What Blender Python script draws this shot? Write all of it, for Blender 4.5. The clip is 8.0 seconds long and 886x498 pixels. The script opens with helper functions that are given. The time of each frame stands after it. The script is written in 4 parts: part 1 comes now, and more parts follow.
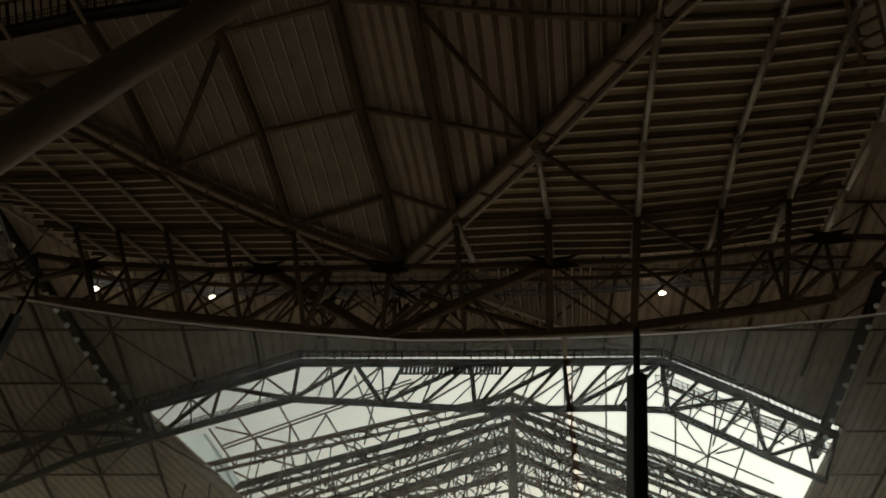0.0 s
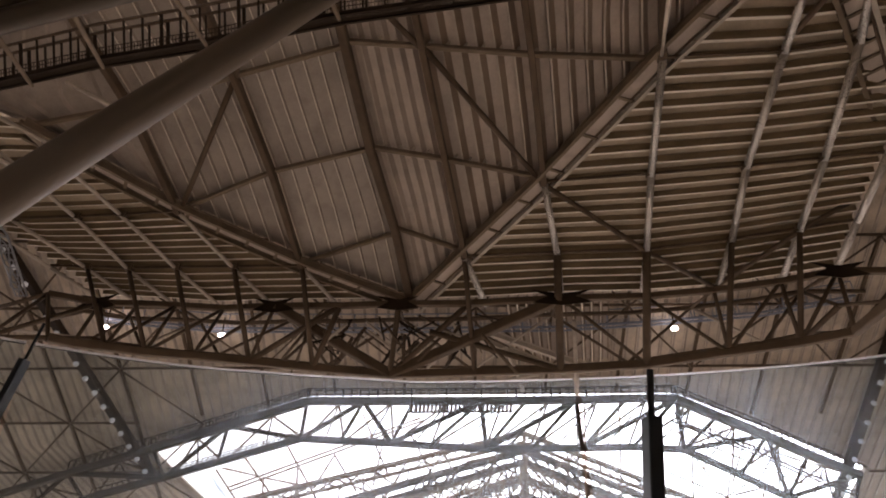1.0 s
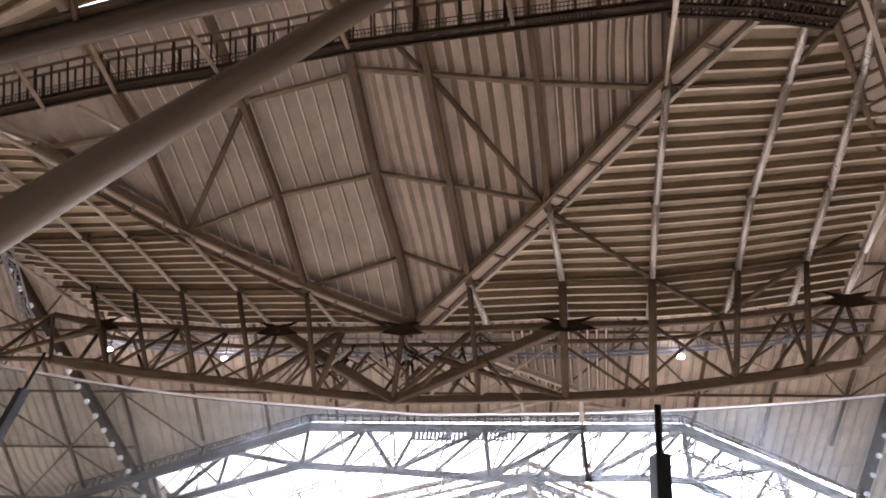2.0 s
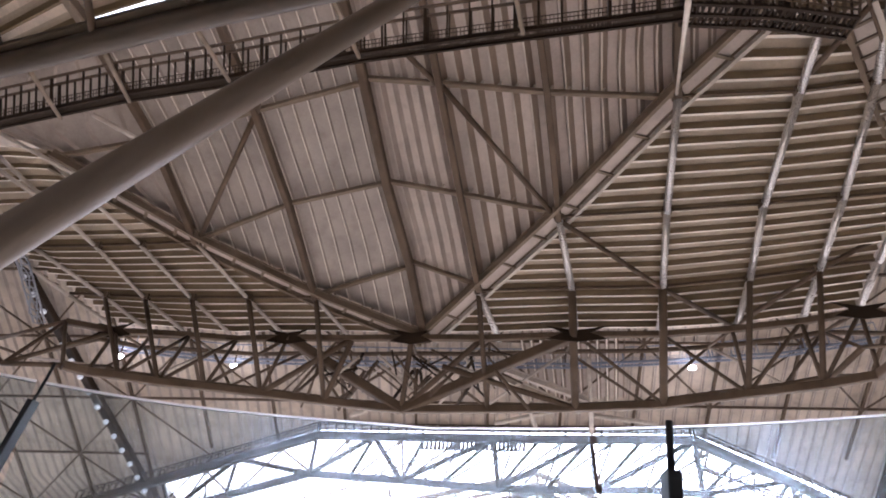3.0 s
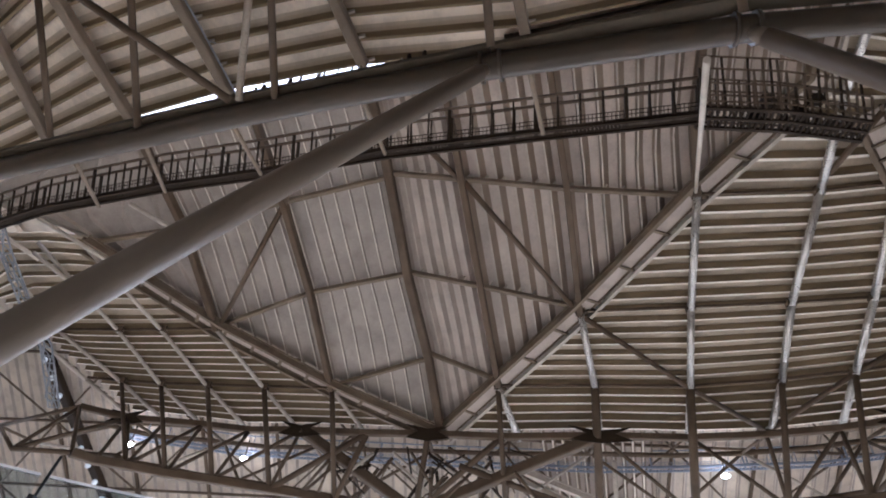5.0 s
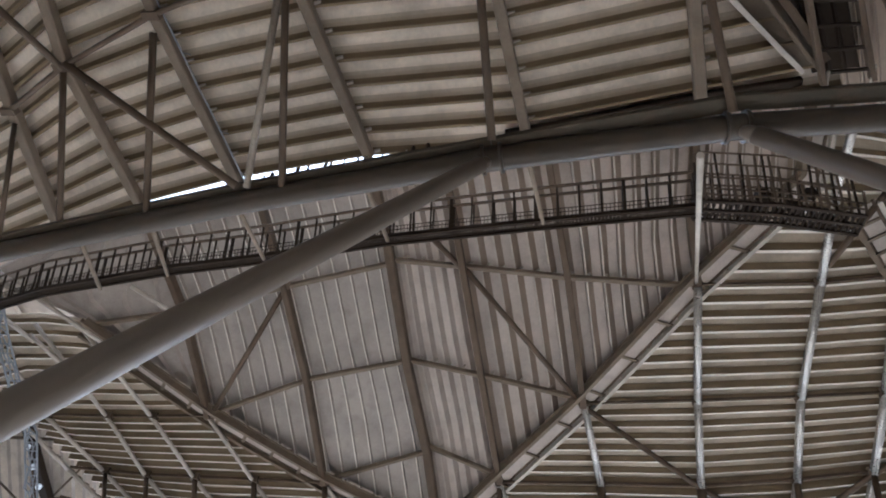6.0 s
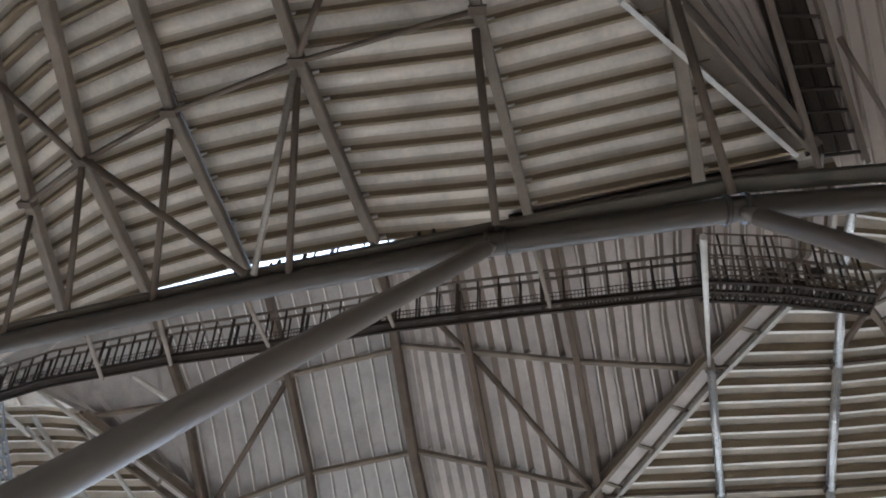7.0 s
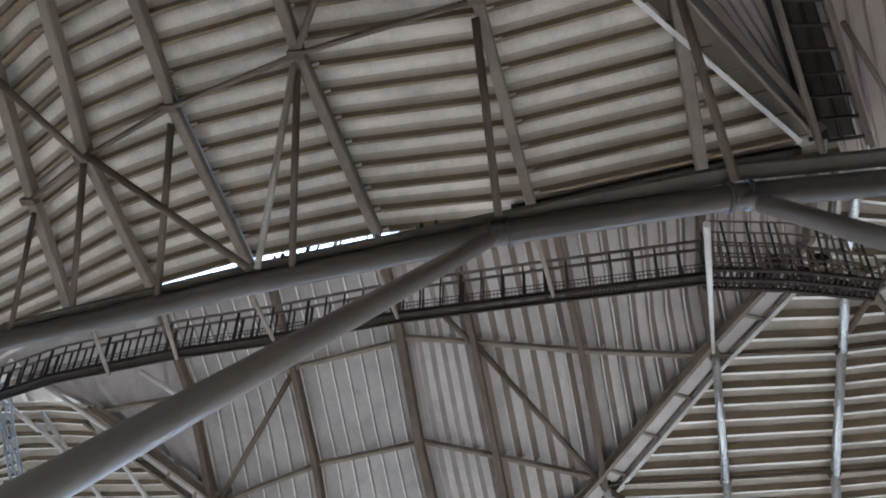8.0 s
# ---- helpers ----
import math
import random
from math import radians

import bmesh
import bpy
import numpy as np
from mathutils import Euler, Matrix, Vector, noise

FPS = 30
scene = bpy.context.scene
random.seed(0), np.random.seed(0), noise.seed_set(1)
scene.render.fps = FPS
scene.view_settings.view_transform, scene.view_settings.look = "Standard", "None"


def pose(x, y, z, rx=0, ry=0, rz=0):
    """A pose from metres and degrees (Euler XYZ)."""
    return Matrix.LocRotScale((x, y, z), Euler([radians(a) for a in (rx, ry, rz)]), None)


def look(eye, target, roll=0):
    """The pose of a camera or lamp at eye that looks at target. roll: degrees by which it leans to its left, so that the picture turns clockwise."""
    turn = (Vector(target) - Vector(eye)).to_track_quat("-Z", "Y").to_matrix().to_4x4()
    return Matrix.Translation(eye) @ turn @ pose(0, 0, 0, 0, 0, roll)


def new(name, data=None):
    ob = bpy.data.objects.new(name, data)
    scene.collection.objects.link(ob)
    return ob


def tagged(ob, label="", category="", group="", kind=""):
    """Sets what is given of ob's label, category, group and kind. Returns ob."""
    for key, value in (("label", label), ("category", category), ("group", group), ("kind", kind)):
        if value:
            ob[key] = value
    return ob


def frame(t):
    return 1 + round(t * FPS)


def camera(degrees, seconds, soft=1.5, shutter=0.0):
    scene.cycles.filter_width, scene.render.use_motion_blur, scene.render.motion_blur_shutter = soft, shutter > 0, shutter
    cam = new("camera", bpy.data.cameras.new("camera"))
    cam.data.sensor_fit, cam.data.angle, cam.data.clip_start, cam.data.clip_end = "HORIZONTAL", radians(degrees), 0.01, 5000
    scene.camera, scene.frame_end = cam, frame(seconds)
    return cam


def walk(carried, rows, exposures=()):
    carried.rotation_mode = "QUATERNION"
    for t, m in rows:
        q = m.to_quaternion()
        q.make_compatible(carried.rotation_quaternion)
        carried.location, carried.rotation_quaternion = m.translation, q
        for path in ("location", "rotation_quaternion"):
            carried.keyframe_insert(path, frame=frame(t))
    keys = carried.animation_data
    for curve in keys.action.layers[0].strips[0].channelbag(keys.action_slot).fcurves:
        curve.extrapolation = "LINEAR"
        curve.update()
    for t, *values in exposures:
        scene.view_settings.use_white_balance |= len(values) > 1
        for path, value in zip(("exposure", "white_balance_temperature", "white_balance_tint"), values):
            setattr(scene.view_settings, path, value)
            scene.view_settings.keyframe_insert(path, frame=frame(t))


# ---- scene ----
cam = camera(75.0, 8.0, soft=1.9)
# seconds, eye, turn in degrees: a hand that tilts up from one seat
ROWS = [
    (0.0, 0, 0, 1.300, 114.50, 0.00, -0.00),
    (0.5, 0, 0, 1.306, 116.38, 0.10, 0.83),
    (1.0, 0, 0, 1.312, 118.07, -0.02, 0.97),
    (1.2, 0, 0, 1.315, 119.19, -0.10, 1.11),
    (2.5, 0, 0, 1.335, 120.64, -1.11, 1.19),
    (3.0, 0, 0, 1.340, 121.40, -1.45, 1.77),
    (3.5, 0, 0, 1.345, 124.61, -2.19, 2.29),
    (4.0, 0, 0, 1.348, 126.58, -2.25, 2.88),
    (4.2, 0, 0, 1.349, 127.86, -2.39, 3.06),
    (5.3, 0, 0, 1.354, 131.48, -3.78, 2.56),
    (5.5, 0, 0, 1.355, 132.77, -3.75, 2.51),
    (6.0, 0, 0, 1.357, 139.07, -4.20, 2.22),
    (6.5, 0, 0, 1.358, 144.07, -4.50, 2.48),
    (7.0, 0, 0, 1.360, 147.37, -4.21, 3.17),
    (7.5, 0, 0, 1.360, 146.12, -3.85, 4.00),
    (8.0, 0, 0, 1.360, 146.43, -4.01, 4.00),
]
EXPOSURES = [(0.0, -1.36, 8600, 7), (0.3, -0.26, 8100, 13), (0.6, 0.6, 7350, 19), (1.0, 1.2, 7100, 26), (2.5, 2.42, 6050, 25), (4.0, 2.55, 5370, 19),
             (5.5, 2.51, 5210, 12), (6.0, 2.53, 5090, 9), (7.0, 2.53, 4820, 6), (7.5, 2.73, 4700, 5), (8.0, 2.73, 4650, 5)]
walk(cam, [(t, pose(x, y, z, rx, ry, rz)) for t, x, y, z, rx, ry, rz in ROWS], EXPOSURES)

# ---------------------------------------------------------------- light
world = bpy.data.worlds.new("sky")
scene.world = world
world.use_nodes = True
wn = world.node_tree
sky = wn.nodes.new("ShaderNodeTexSky")
sky.sky_type = "NISHITA"
sky.sun_disc = False
sky.sun_elevation, sky.sun_rotation = radians(23), radians(6)
sky.air_density, sky.dust_density, sky.ozone_density = 0.9, 1.5, 3.2
cloud = wn.nodes.new("ShaderNodeMix")
cloud.data_type = "RGBA"
cloud.inputs["Factor"].default_value, cloud.inputs["B"].default_value = 0.9, (5.6, 5.8, 6.1, 1)
wn.links.new(sky.outputs["Color"], cloud.inputs["A"])
wn.links.new(cloud.outputs["Result"], wn.nodes["Background"].inputs["Color"])
wn.nodes["Background"].inputs["Strength"].default_value = 0.15
sun = new("sun", bpy.data.lights.new("sun", "SUN"))
sun.data.energy, sun.data.angle, sun.data.color = 5.0, radians(0.6), (1.0, 0.93, 0.84)
SUN_WAY = Vector((math.sin(radians(6)), math.cos(radians(6)), math.tan(radians(23))))
sun.matrix_world = look(SUN_WAY * 90, (0, 0, 0))


# ---------------------------------------------------------------- materials
def material(name, base, rough=0.5, metal=0.0, vary=0.25, scale=0.6, fine=14.0, bump=0.012, dirt=None, dirt_amount=0.0, gloss_vary=0.12):
    """A painted or raw surface: broad stains, fine grain and a slight relief."""
    m = bpy.data.materials.new(name)
    m.use_nodes = True
    t = m.node_tree
    bs = t.nodes["Principled BSDF"]
    co = t.nodes.new("ShaderNodeTexCoord")
    big = t.nodes.new("ShaderNodeTexNoise")
    big.inputs["Scale"].default_value, big.inputs["Detail"].default_value = scale, 5
    small = t.nodes.new("ShaderNodeTexNoise")
    small.inputs["Scale"].default_value, small.inputs["Detail"].default_value = fine, 4
    for n in (big, small):
        t.links.new(co.outputs["Object"], n.inputs["Vector"])
    mix = t.nodes.new("ShaderNodeMix")
    mix.data_type = "RGBA"
    dark = [c * (1 - vary) for c in base]
    light = [min(1, c * (1 + vary * 0.7)) for c in base]
    mix.inputs["A"].default_value, mix.inputs["B"].default_value = (*dark, 1), (*light, 1)
    ramp = t.nodes.new("ShaderNodeMapRange")
    ramp.inputs["From Min"].default_value, ramp.inputs["From Max"].default_value = 0.3, 0.7
    add = t.nodes.new("ShaderNodeMath")
    add.operation = "MULTIPLY_ADD"
    add.inputs[1].default_value = 0.35
    t.links.new(small.outputs["Fac"], add.inputs[0])
    t.links.new(big.outputs["Fac"], add.inputs[2])
    sub = t.nodes.new("ShaderNodeMath")
    sub.operation = "SUBTRACT"
    sub.inputs[1].default_value = 0.175
    t.links.new(add.outputs[0], sub.inputs[0])
    info = t.nodes.new("ShaderNodeObjectInfo")
    shift = t.nodes.new("ShaderNodeMath")
    shift.operation = "MULTIPLY_ADD"
    shift.inputs[1].default_value = 0.14
    t.links.new(info.outputs["Random"], shift.inputs[0])
    t.links.new(sub.outputs[0], shift.inputs[2])
    t.links.new(shift.outputs[0], ramp.inputs["Value"])
    t.links.new(ramp.outputs[0], mix.inputs["Factor"])
    last = mix.outputs["Result"]
    if dirt:
        spot = t.nodes.new("ShaderNodeTexNoise")
        spot.inputs["Scale"].default_value, spot.inputs["Detail"].default_value = scale * 2.7, 8
        t.links.new(co.outputs["Object"], spot.inputs["Vector"])
        r2 = t.nodes.new("ShaderNodeMapRange")
        r2.inputs["From Min"].default_value, r2.inputs["From Max"].default_value = 0.5, 0.75
        r2.inputs["To Max"].default_value = dirt_amount
        t.links.new(spot.outputs["Fac"], r2.inputs["Value"])
        m2 = t.nodes.new("ShaderNodeMix")
        m2.data_type = "RGBA"
        m2.inputs["B"].default_value = (*dirt, 1)
        t.links.new(r2.outputs[0], m2.inputs["Factor"])
        t.links.new(last, m2.inputs["A"])
        last = m2.outputs["Result"]
    t.links.new(last, bs.inputs["Base Color"])
    bs.inputs["Metallic"].default_value = metal
    rr = t.nodes.new("ShaderNodeMapRange")
    rr.inputs["To Min"].default_value, rr.inputs["To Max"].default_value = max(0.05, rough - gloss_vary), min(1, rough + gloss_vary)
    t.links.new(small.outputs["Fac"], rr.inputs["Value"])
    t.links.new(rr.outputs[0], bs.inputs["Roughness"])
    if bump:
        b = t.nodes.new("ShaderNodeBump")
        b.inputs["Strength"].default_value, b.inputs["Distance"].default_value = bump, 0.05
        t.links.new(small.outputs["Fac"], b.inputs["Height"])
        t.links.new(b.outputs[0], bs.inputs["Normal"])
    return m


def glow(name, colour, strength):
    m = bpy.data.materials.new(name)
    m.use_nodes = True
    bs = m.node_tree.nodes["Principled BSDF"]
    bs.inputs["Base Color"].default_value = (*colour, 1)
    bs.inputs["Emission Color"].default_value = (*colour, 1)
    bs.inputs["Emission Strength"].default_value = strength
    return m


RUST = (0.16, 0.09, 0.05)
STEEL = material("brown_steel_paint", (0.12, 0.085, 0.056), 0.55, vary=0.3, dirt=RUST, dirt_amount=0.25)
PALE = material("pale_steel_paint", (0.55, 0.48, 0.395), 0.35, vary=0.2, dirt=RUST, dirt_amount=0.25)
PIPE = material("brown_pipe_paint", (0.058, 0.043, 0.028), 0.33, vary=0.18, scale=0.35, bump=0, gloss_vary=0.03, dirt=RUST, dirt_amount=0.2)
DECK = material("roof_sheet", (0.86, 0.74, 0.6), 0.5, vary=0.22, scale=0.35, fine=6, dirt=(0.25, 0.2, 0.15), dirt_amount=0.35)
TAN = material("tan_sheet", (0.6, 0.505, 0.4), 0.6, vary=0.22, scale=0.3, fine=6, dirt=(0.2, 0.15, 0.1), dirt_amount=0.35)
ALU = material("aluminium_paint", (0.6, 0.56, 0.51), 0.28, metal=0.75, vary=0.12, gloss_vary=0.05, bump=0)
# web colours here are darkened to carry the shade on profiled sheets
WEB_SHADE = material("web_shade", (0.42, 0.35, 0.29), 0.5, vary=0.2)
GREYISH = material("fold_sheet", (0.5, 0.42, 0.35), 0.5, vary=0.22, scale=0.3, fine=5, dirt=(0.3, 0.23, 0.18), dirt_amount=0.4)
FOLD_DARK = material("fold_dark", (0.3, 0.225, 0.165), 0.5, vary=0.22, scale=0.3, fine=5)
# deck rib colours: shade on the webs, lit edge on the lip
RIB_SHADE = material("rib_shade", (0.215, 0.155, 0.09), 0.55, vary=0.2, scale=0.4, dirt=(0.25, 0.19, 0.12), dirt_amount=0.4)
LIT_LIP = material("lit_sheet_lip", (0.88, 0.8, 0.68), 0.3, vary=0.1, bump=0)
PURLIN = material("purlin_paint", (0.2, 0.152, 0.105), 0.5, vary=0.25, dirt=RUST, dirt_amount=0.3)
# darker copies of roof_sheet that put the pans' shading into colour
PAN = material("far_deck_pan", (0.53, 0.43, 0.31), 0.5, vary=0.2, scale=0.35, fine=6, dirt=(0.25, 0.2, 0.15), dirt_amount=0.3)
HALF_SHADE = material("half_shade_deck", (0.58, 0.48, 0.36), 0.5, vary=0.2, scale=0.35, fine=6, dirt=(0.25, 0.2, 0.15), dirt_amount=0.3)
# shaded copy of fold_sheet for the bays left of the ridge
FOLD_SHADED = material("shaded_fold_sheet", (0.37, 0.312, 0.262), 0.5, vary=0.24, scale=0.3, fine=5, dirt=(0.22, 0.17, 0.13), dirt_amount=0.4)
STRUT = material("strut_paint", (0.16, 0.124, 0.09), 0.44, vary=0.05, scale=0.25, fine=3, bump=0, gloss_vary=0.03)
OLIVE = material("olive_flange_paint", (0.088, 0.07, 0.047), 0.4, vary=0.25, dirt=RUST, dirt_amount=0.3)
DARK = material("dark_steel", (0.03, 0.019, 0.011), 0.7, vary=0.3)
GALV = material("galvanised_rail", (0.3, 0.31, 0.33), 0.35, metal=0.6, vary=0.2)
for dull in (DARK, STEEL, RIB_SHADE, PURLIN, OLIVE):
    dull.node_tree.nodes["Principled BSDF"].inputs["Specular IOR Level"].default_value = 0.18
for smooth_paint in (PIPE, STRUT):
    smooth_paint.node_tree.nodes["Principled BSDF"].inputs["Specular IOR Level"].default_value = 0.3
BLUE_GREY = material("blue_grey_paint", (0.26, 0.29, 0.36), 0.45, vary=0.2)
BLACK = material("black_powder_coat", (0.012, 0.013, 0.014), 0.45, vary=0.3)
CONCRETE = material("concrete", (0.36, 0.34, 0.31), 0.85, vary=0.25, scale=0.5, fine=22, bump=0.3)
TURF = material("ground_cover", (0.36, 0.34, 0.31), 0.9, vary=0.3, scale=0.08, fine=3, bump=0.2)
LAMP = glow("lamp_glass", (1.0, 0.97, 0.92), 14.0)
EDGE = material("polished_edge", (0.93, 0.96, 0.97), 0.5, vary=0.1, bump=0)
EDGE.node_tree.nodes["Principled BSDF"].inputs["Transmission Weight"].default_value = 0.9
BULB = glow("bulb_glass", (0.7, 0.72, 0.73), 0.06)

GLASS = bpy.data.materials.new("clear_glass")
GLASS.use_nodes = True
gt = GLASS.node_tree
gb = gt.nodes["Principled BSDF"]
gb.inputs["Base Color"].default_value = (0.84, 0.94, 0.98, 1)
gb.inputs["Roughness"].default_value = 0.0
gb.inputs["IOR"].default_value = 1.45
gb.inputs["Transmission Weight"].default_value = 1.0
# a veil that imitates haze and reflections on the glass, thicker in streaks
g_co = gt.nodes.new("ShaderNodeTexCoord")
g_map = gt.nodes.new("ShaderNodeMapping")
g_map.inputs["Scale"].default_value = (9, 1, 1.6)
g_n = gt.nodes.new("ShaderNodeTexNoise")
g_n.inputs["Scale"].default_value, g_n.inputs["Detail"].default_value = 1.6, 7
g_r = gt.nodes.new("ShaderNodeMapRange")
g_r.inputs["From Min"].default_value, g_r.inputs["From Max"].default_value = 0.35, 0.8
g_r.inputs["To Min"].default_value, g_r.inputs["To Max"].default_value = 0.035, 0.11
g_veil = gt.nodes.new("ShaderNodeBsdfRefraction")
g_veil.inputs["Color"].default_value = (0.84, 0.92, 1.0, 1)
g_veil.inputs["Roughness"].default_value, g_veil.inputs["IOR"].default_value = 0.75, 1.15
g_mix = gt.nodes.new("ShaderNodeMixShader")
gt.links.new(g_co.outputs["Object"], g_map.inputs["Vector"])
gt.links.new(g_map.outputs[0], g_n.inputs["Vector"])
gt.links.new(g_n.outputs["Fac"], g_r.inputs["Value"])
gt.links.new(g_r.outputs[0], g_mix.inputs["Fac"])
gt.links.new(gb.outputs[0], g_mix.inputs[1])
gt.links.new(g_veil.outputs[0], g_mix.inputs[2])
gt.links.new(g_mix.outputs[0], gt.nodes["Material Output"].inputs["Surface"])


# ---------------------------------------------------------------- builders
def mesh_object(name, verts, faces, mat, parent=None, label="", smooth=False):
    me = bpy.data.meshes.new(name)
    me.from_pydata([tuple(v) for v in verts], [], faces)
    me.validate()
    me.materials.append(mat)
    if smooth:
        me.shade_smooth()
    ob = new(name, me)
    if parent:
        ob.parent = parent
    if label:
        tagged(ob, label)
    return ob


def thing(name, at, label, category, group="", kind=""):
    ob = new(name)
    ob.empty_display_size = 0.5
    ob.location = at
    bpy.context.view_layer.update()
    return tagged(ob, label, category, group, kind)


def side_axes(d, up=Vector((0, 0, 1))):
    d = d.normalized()
    s = d.cross(up)
    if s.length < 1e-3:
        s = Vector((1, 0, 0))
    s.normalize()
    return s, s.cross(d).normalized()


def sweep(points, profile, closed=True):
    """Sweeps a profile of (side, up) pairs along a polyline, mitred at its bends, with capped ends."""
    pts = [Vector(p) for p in points]
    verts, faces = [], []
    n = len(profile)
    for i, p in enumerate(pts):
        a = (p - pts[i - 1]).normalized() if i else (pts[1] - p).normalized()
        b = (pts[i + 1] - p).normalized() if i < len(pts) - 1 else a
        s, u = side_axes(a + b)
        k = 1 / max(0.5, math.sqrt((1 + a.dot(b)) / 2))
        verts += [p + s * x * k + u * y for x, y in profile]
    for i in range(len(pts) - 1):
        for j in range(n if closed else n - 1):
            k = (j + 1) % n
            faces.append((i * n + j, i * n + k, i * n + n + k, i * n + n + j))
    if closed:
        faces += [tuple(reversed(range(n))), tuple(range(len(verts) - n, len(verts)))]
    return verts, faces


def box_profile(w, h, c=0.12):
    """A rectangle with broken corners."""
    x, y, c = w / 2, h / 2, min(w, h) * c
    return [(-x + c, -y), (x - c, -y), (x, -y + c), (x, y - c), (x - c, y), (-x + c, y), (-x, y - c), (-x, -y + c)]


def beam_profile(w, h, t=0.12):
    """An I-section: two flanges and a web."""
    x, y, f, e = w / 2, h / 2, h * t, w * 0.1
    return [(-x, -y), (x, -y), (x, -y + f), (e, -y + f), (e, y - f), (x, y - f), (x, y), (-x, y), (-x, y - f), (-e, y - f), (-e, -y + f), (-x, -y + f)]


def deck_rib_profile(w, h):
    """The deep rib of a roof sheet: a narrow lip, a long hollow on one side, a steep web on the other."""
    return [(-w * 0.05, -h), (w * 0.04, -h), (w * 0.08, -h * 0.8), (w * 0.17, -h * 0.52), (w * 0.27, -h * 0.33), (w * 0.38, -h * 0.19), (w * 0.55, -h * 0.07), (w * 0.9, 0.0),
            (w * 0.9, 0.04), (-w * 0.1, 0.04), (-w * 0.08, -h * 0.6)]


def round_profile(r, n=14):
    return [(r * math.cos(2 * math.pi * i / n), r * math.sin(2 * math.pi * i / n)) for i in range(n)]


def local(parent, verts):
    if not parent:
        return verts
    q = parent.matrix_world.translation
    return [Vector(v) - q for v in verts]


def member(name, points, profile, mat, parent, label="", smooth=False):
    v, f = sweep(points, profile)
    return mesh_object(name, local(parent, v), f, mat, parent, label, smooth)


def even_rib_profile(w, h):
    """A rib with the same hollow web on both sides of its lip."""
    return [(-w * 0.2, -h), (w * 0.2, -h), (w * 0.3, -h * 0.5), (w * 0.5, 0.0), (w * 0.5, 0.04), (-w * 0.5, 0.04), (-w * 0.5, 0.0), (-w * 0.3, -h * 0.5)]


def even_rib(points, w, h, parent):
    # brown webs and a bright lip carry the rib's shade and lit edge
    ob = member("deck_rib", points, even_rib_profile(w, h), RIB_SHADE, parent)
    ob.data.materials.append(LIT_LIP)
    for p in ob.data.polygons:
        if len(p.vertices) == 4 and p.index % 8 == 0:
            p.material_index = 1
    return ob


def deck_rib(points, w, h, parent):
    """A deep rib; shade painted in its hollow pan clears towards the next rib."""
    ob = member("deck_rib", points, deck_rib_profile(w, h), RIB_SHADE, parent)
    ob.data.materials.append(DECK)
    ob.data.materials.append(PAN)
    ob.data.materials.append(HALF_SHADE)
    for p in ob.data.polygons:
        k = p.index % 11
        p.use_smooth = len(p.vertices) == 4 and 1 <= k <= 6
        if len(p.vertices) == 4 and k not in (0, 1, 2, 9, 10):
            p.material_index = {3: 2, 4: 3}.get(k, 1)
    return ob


def tube(name, points, r, mat, parent, label="", n=14):
    ob = member(name, points, round_profile(r, n), mat, parent, label)
    for p in ob.data.polygons:
        p.use_smooth = len(p.vertices) == 4
    return ob


def mixed(a, b, k):
    return Vector(a).lerp(Vector(b), k)


def along(points, k):
    """The point at the fraction k of a polyline's length."""
    pts = [Vector(p) for p in points]
    ls = [(pts[i + 1] - pts[i]).length for i in range(len(pts) - 1)]
    d = k * sum(ls)
    for i, l in enumerate(ls):
        if d <= l or i == len(ls) - 1:
            return pts[i].lerp(pts[i + 1], d / l)
        d -= l


def lifted(p, dz):
    return Vector(p) + Vector((0, 0, dz))


def sheet(name, edge_a, edge_b, waves, rise, mat, parent, label="", lift=0.0, steps=6, across=True, web=None, lip=None, prof=((0.0, 0.0), (0.07, 0.0), (0.28, 1.0), (0.94, 1.0))):
    """A profiled roof sheet between two edges. Its ribs run from edge to edge (across) or along the edges."""
    verts, faces = [], []
    if across:
        us = [(w + p) / waves for w in range(waves) for p, _ in prof] + [1.0]
        hs = [h for _ in range(waves) for _, h in prof] + [0.0]
        vs, gs = [i / steps for i in range(steps + 1)], [0.0] * (steps + 1)
    else:
        us, hs = [i / steps for i in range(steps + 1)], [0.0] * (steps + 1)
        vs = [(w + p) / waves for w in range(waves) for p, _ in prof] + [1.0]
        gs = [h for _ in range(waves) for _, h in prof] + [0.0]
    for u, h in zip(us, hs):
        a, b = along(edge_a, u), along(edge_b, u)
        for v, g in zip(vs, gs):
            verts.append(lifted(a.lerp(b, v), lift + rise * (h + g)))
    n = len(vs)
    for i in range(len(us) - 1):
        for j in range(n - 1):
            faces.append((i * n + j, i * n + j + 1, i * n + n + j + 1, i * n + n + j))
    top = len(verts)
    verts += [lifted(v, 0.12) for v in verts]
    faces += [tuple(reversed([k + top for k in f])) for f in faces]
    m = len(us)
    rim = [(i * n, i * n + n) for i in range(m - 1)] + [(i * n + n - 1, i * n + 2 * n - 1) for i in range(m - 1)]
    rim += [(j, j + 1) for j in range(n - 1)] + [((m - 1) * n + j, (m - 1) * n + j + 1) for j in range(n - 1)]
    faces += [(a, b, b + top, a + top) for a, b in rim]
    ob = mesh_object(name, local(parent, verts), faces, mat, parent, label)
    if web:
        # the sloping webs are browner, shade put into the colour; lips can be brighter
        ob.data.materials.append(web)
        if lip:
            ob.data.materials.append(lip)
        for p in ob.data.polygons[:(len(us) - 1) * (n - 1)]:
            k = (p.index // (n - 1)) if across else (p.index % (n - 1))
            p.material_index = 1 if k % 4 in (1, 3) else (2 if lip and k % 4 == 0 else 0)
    return ob


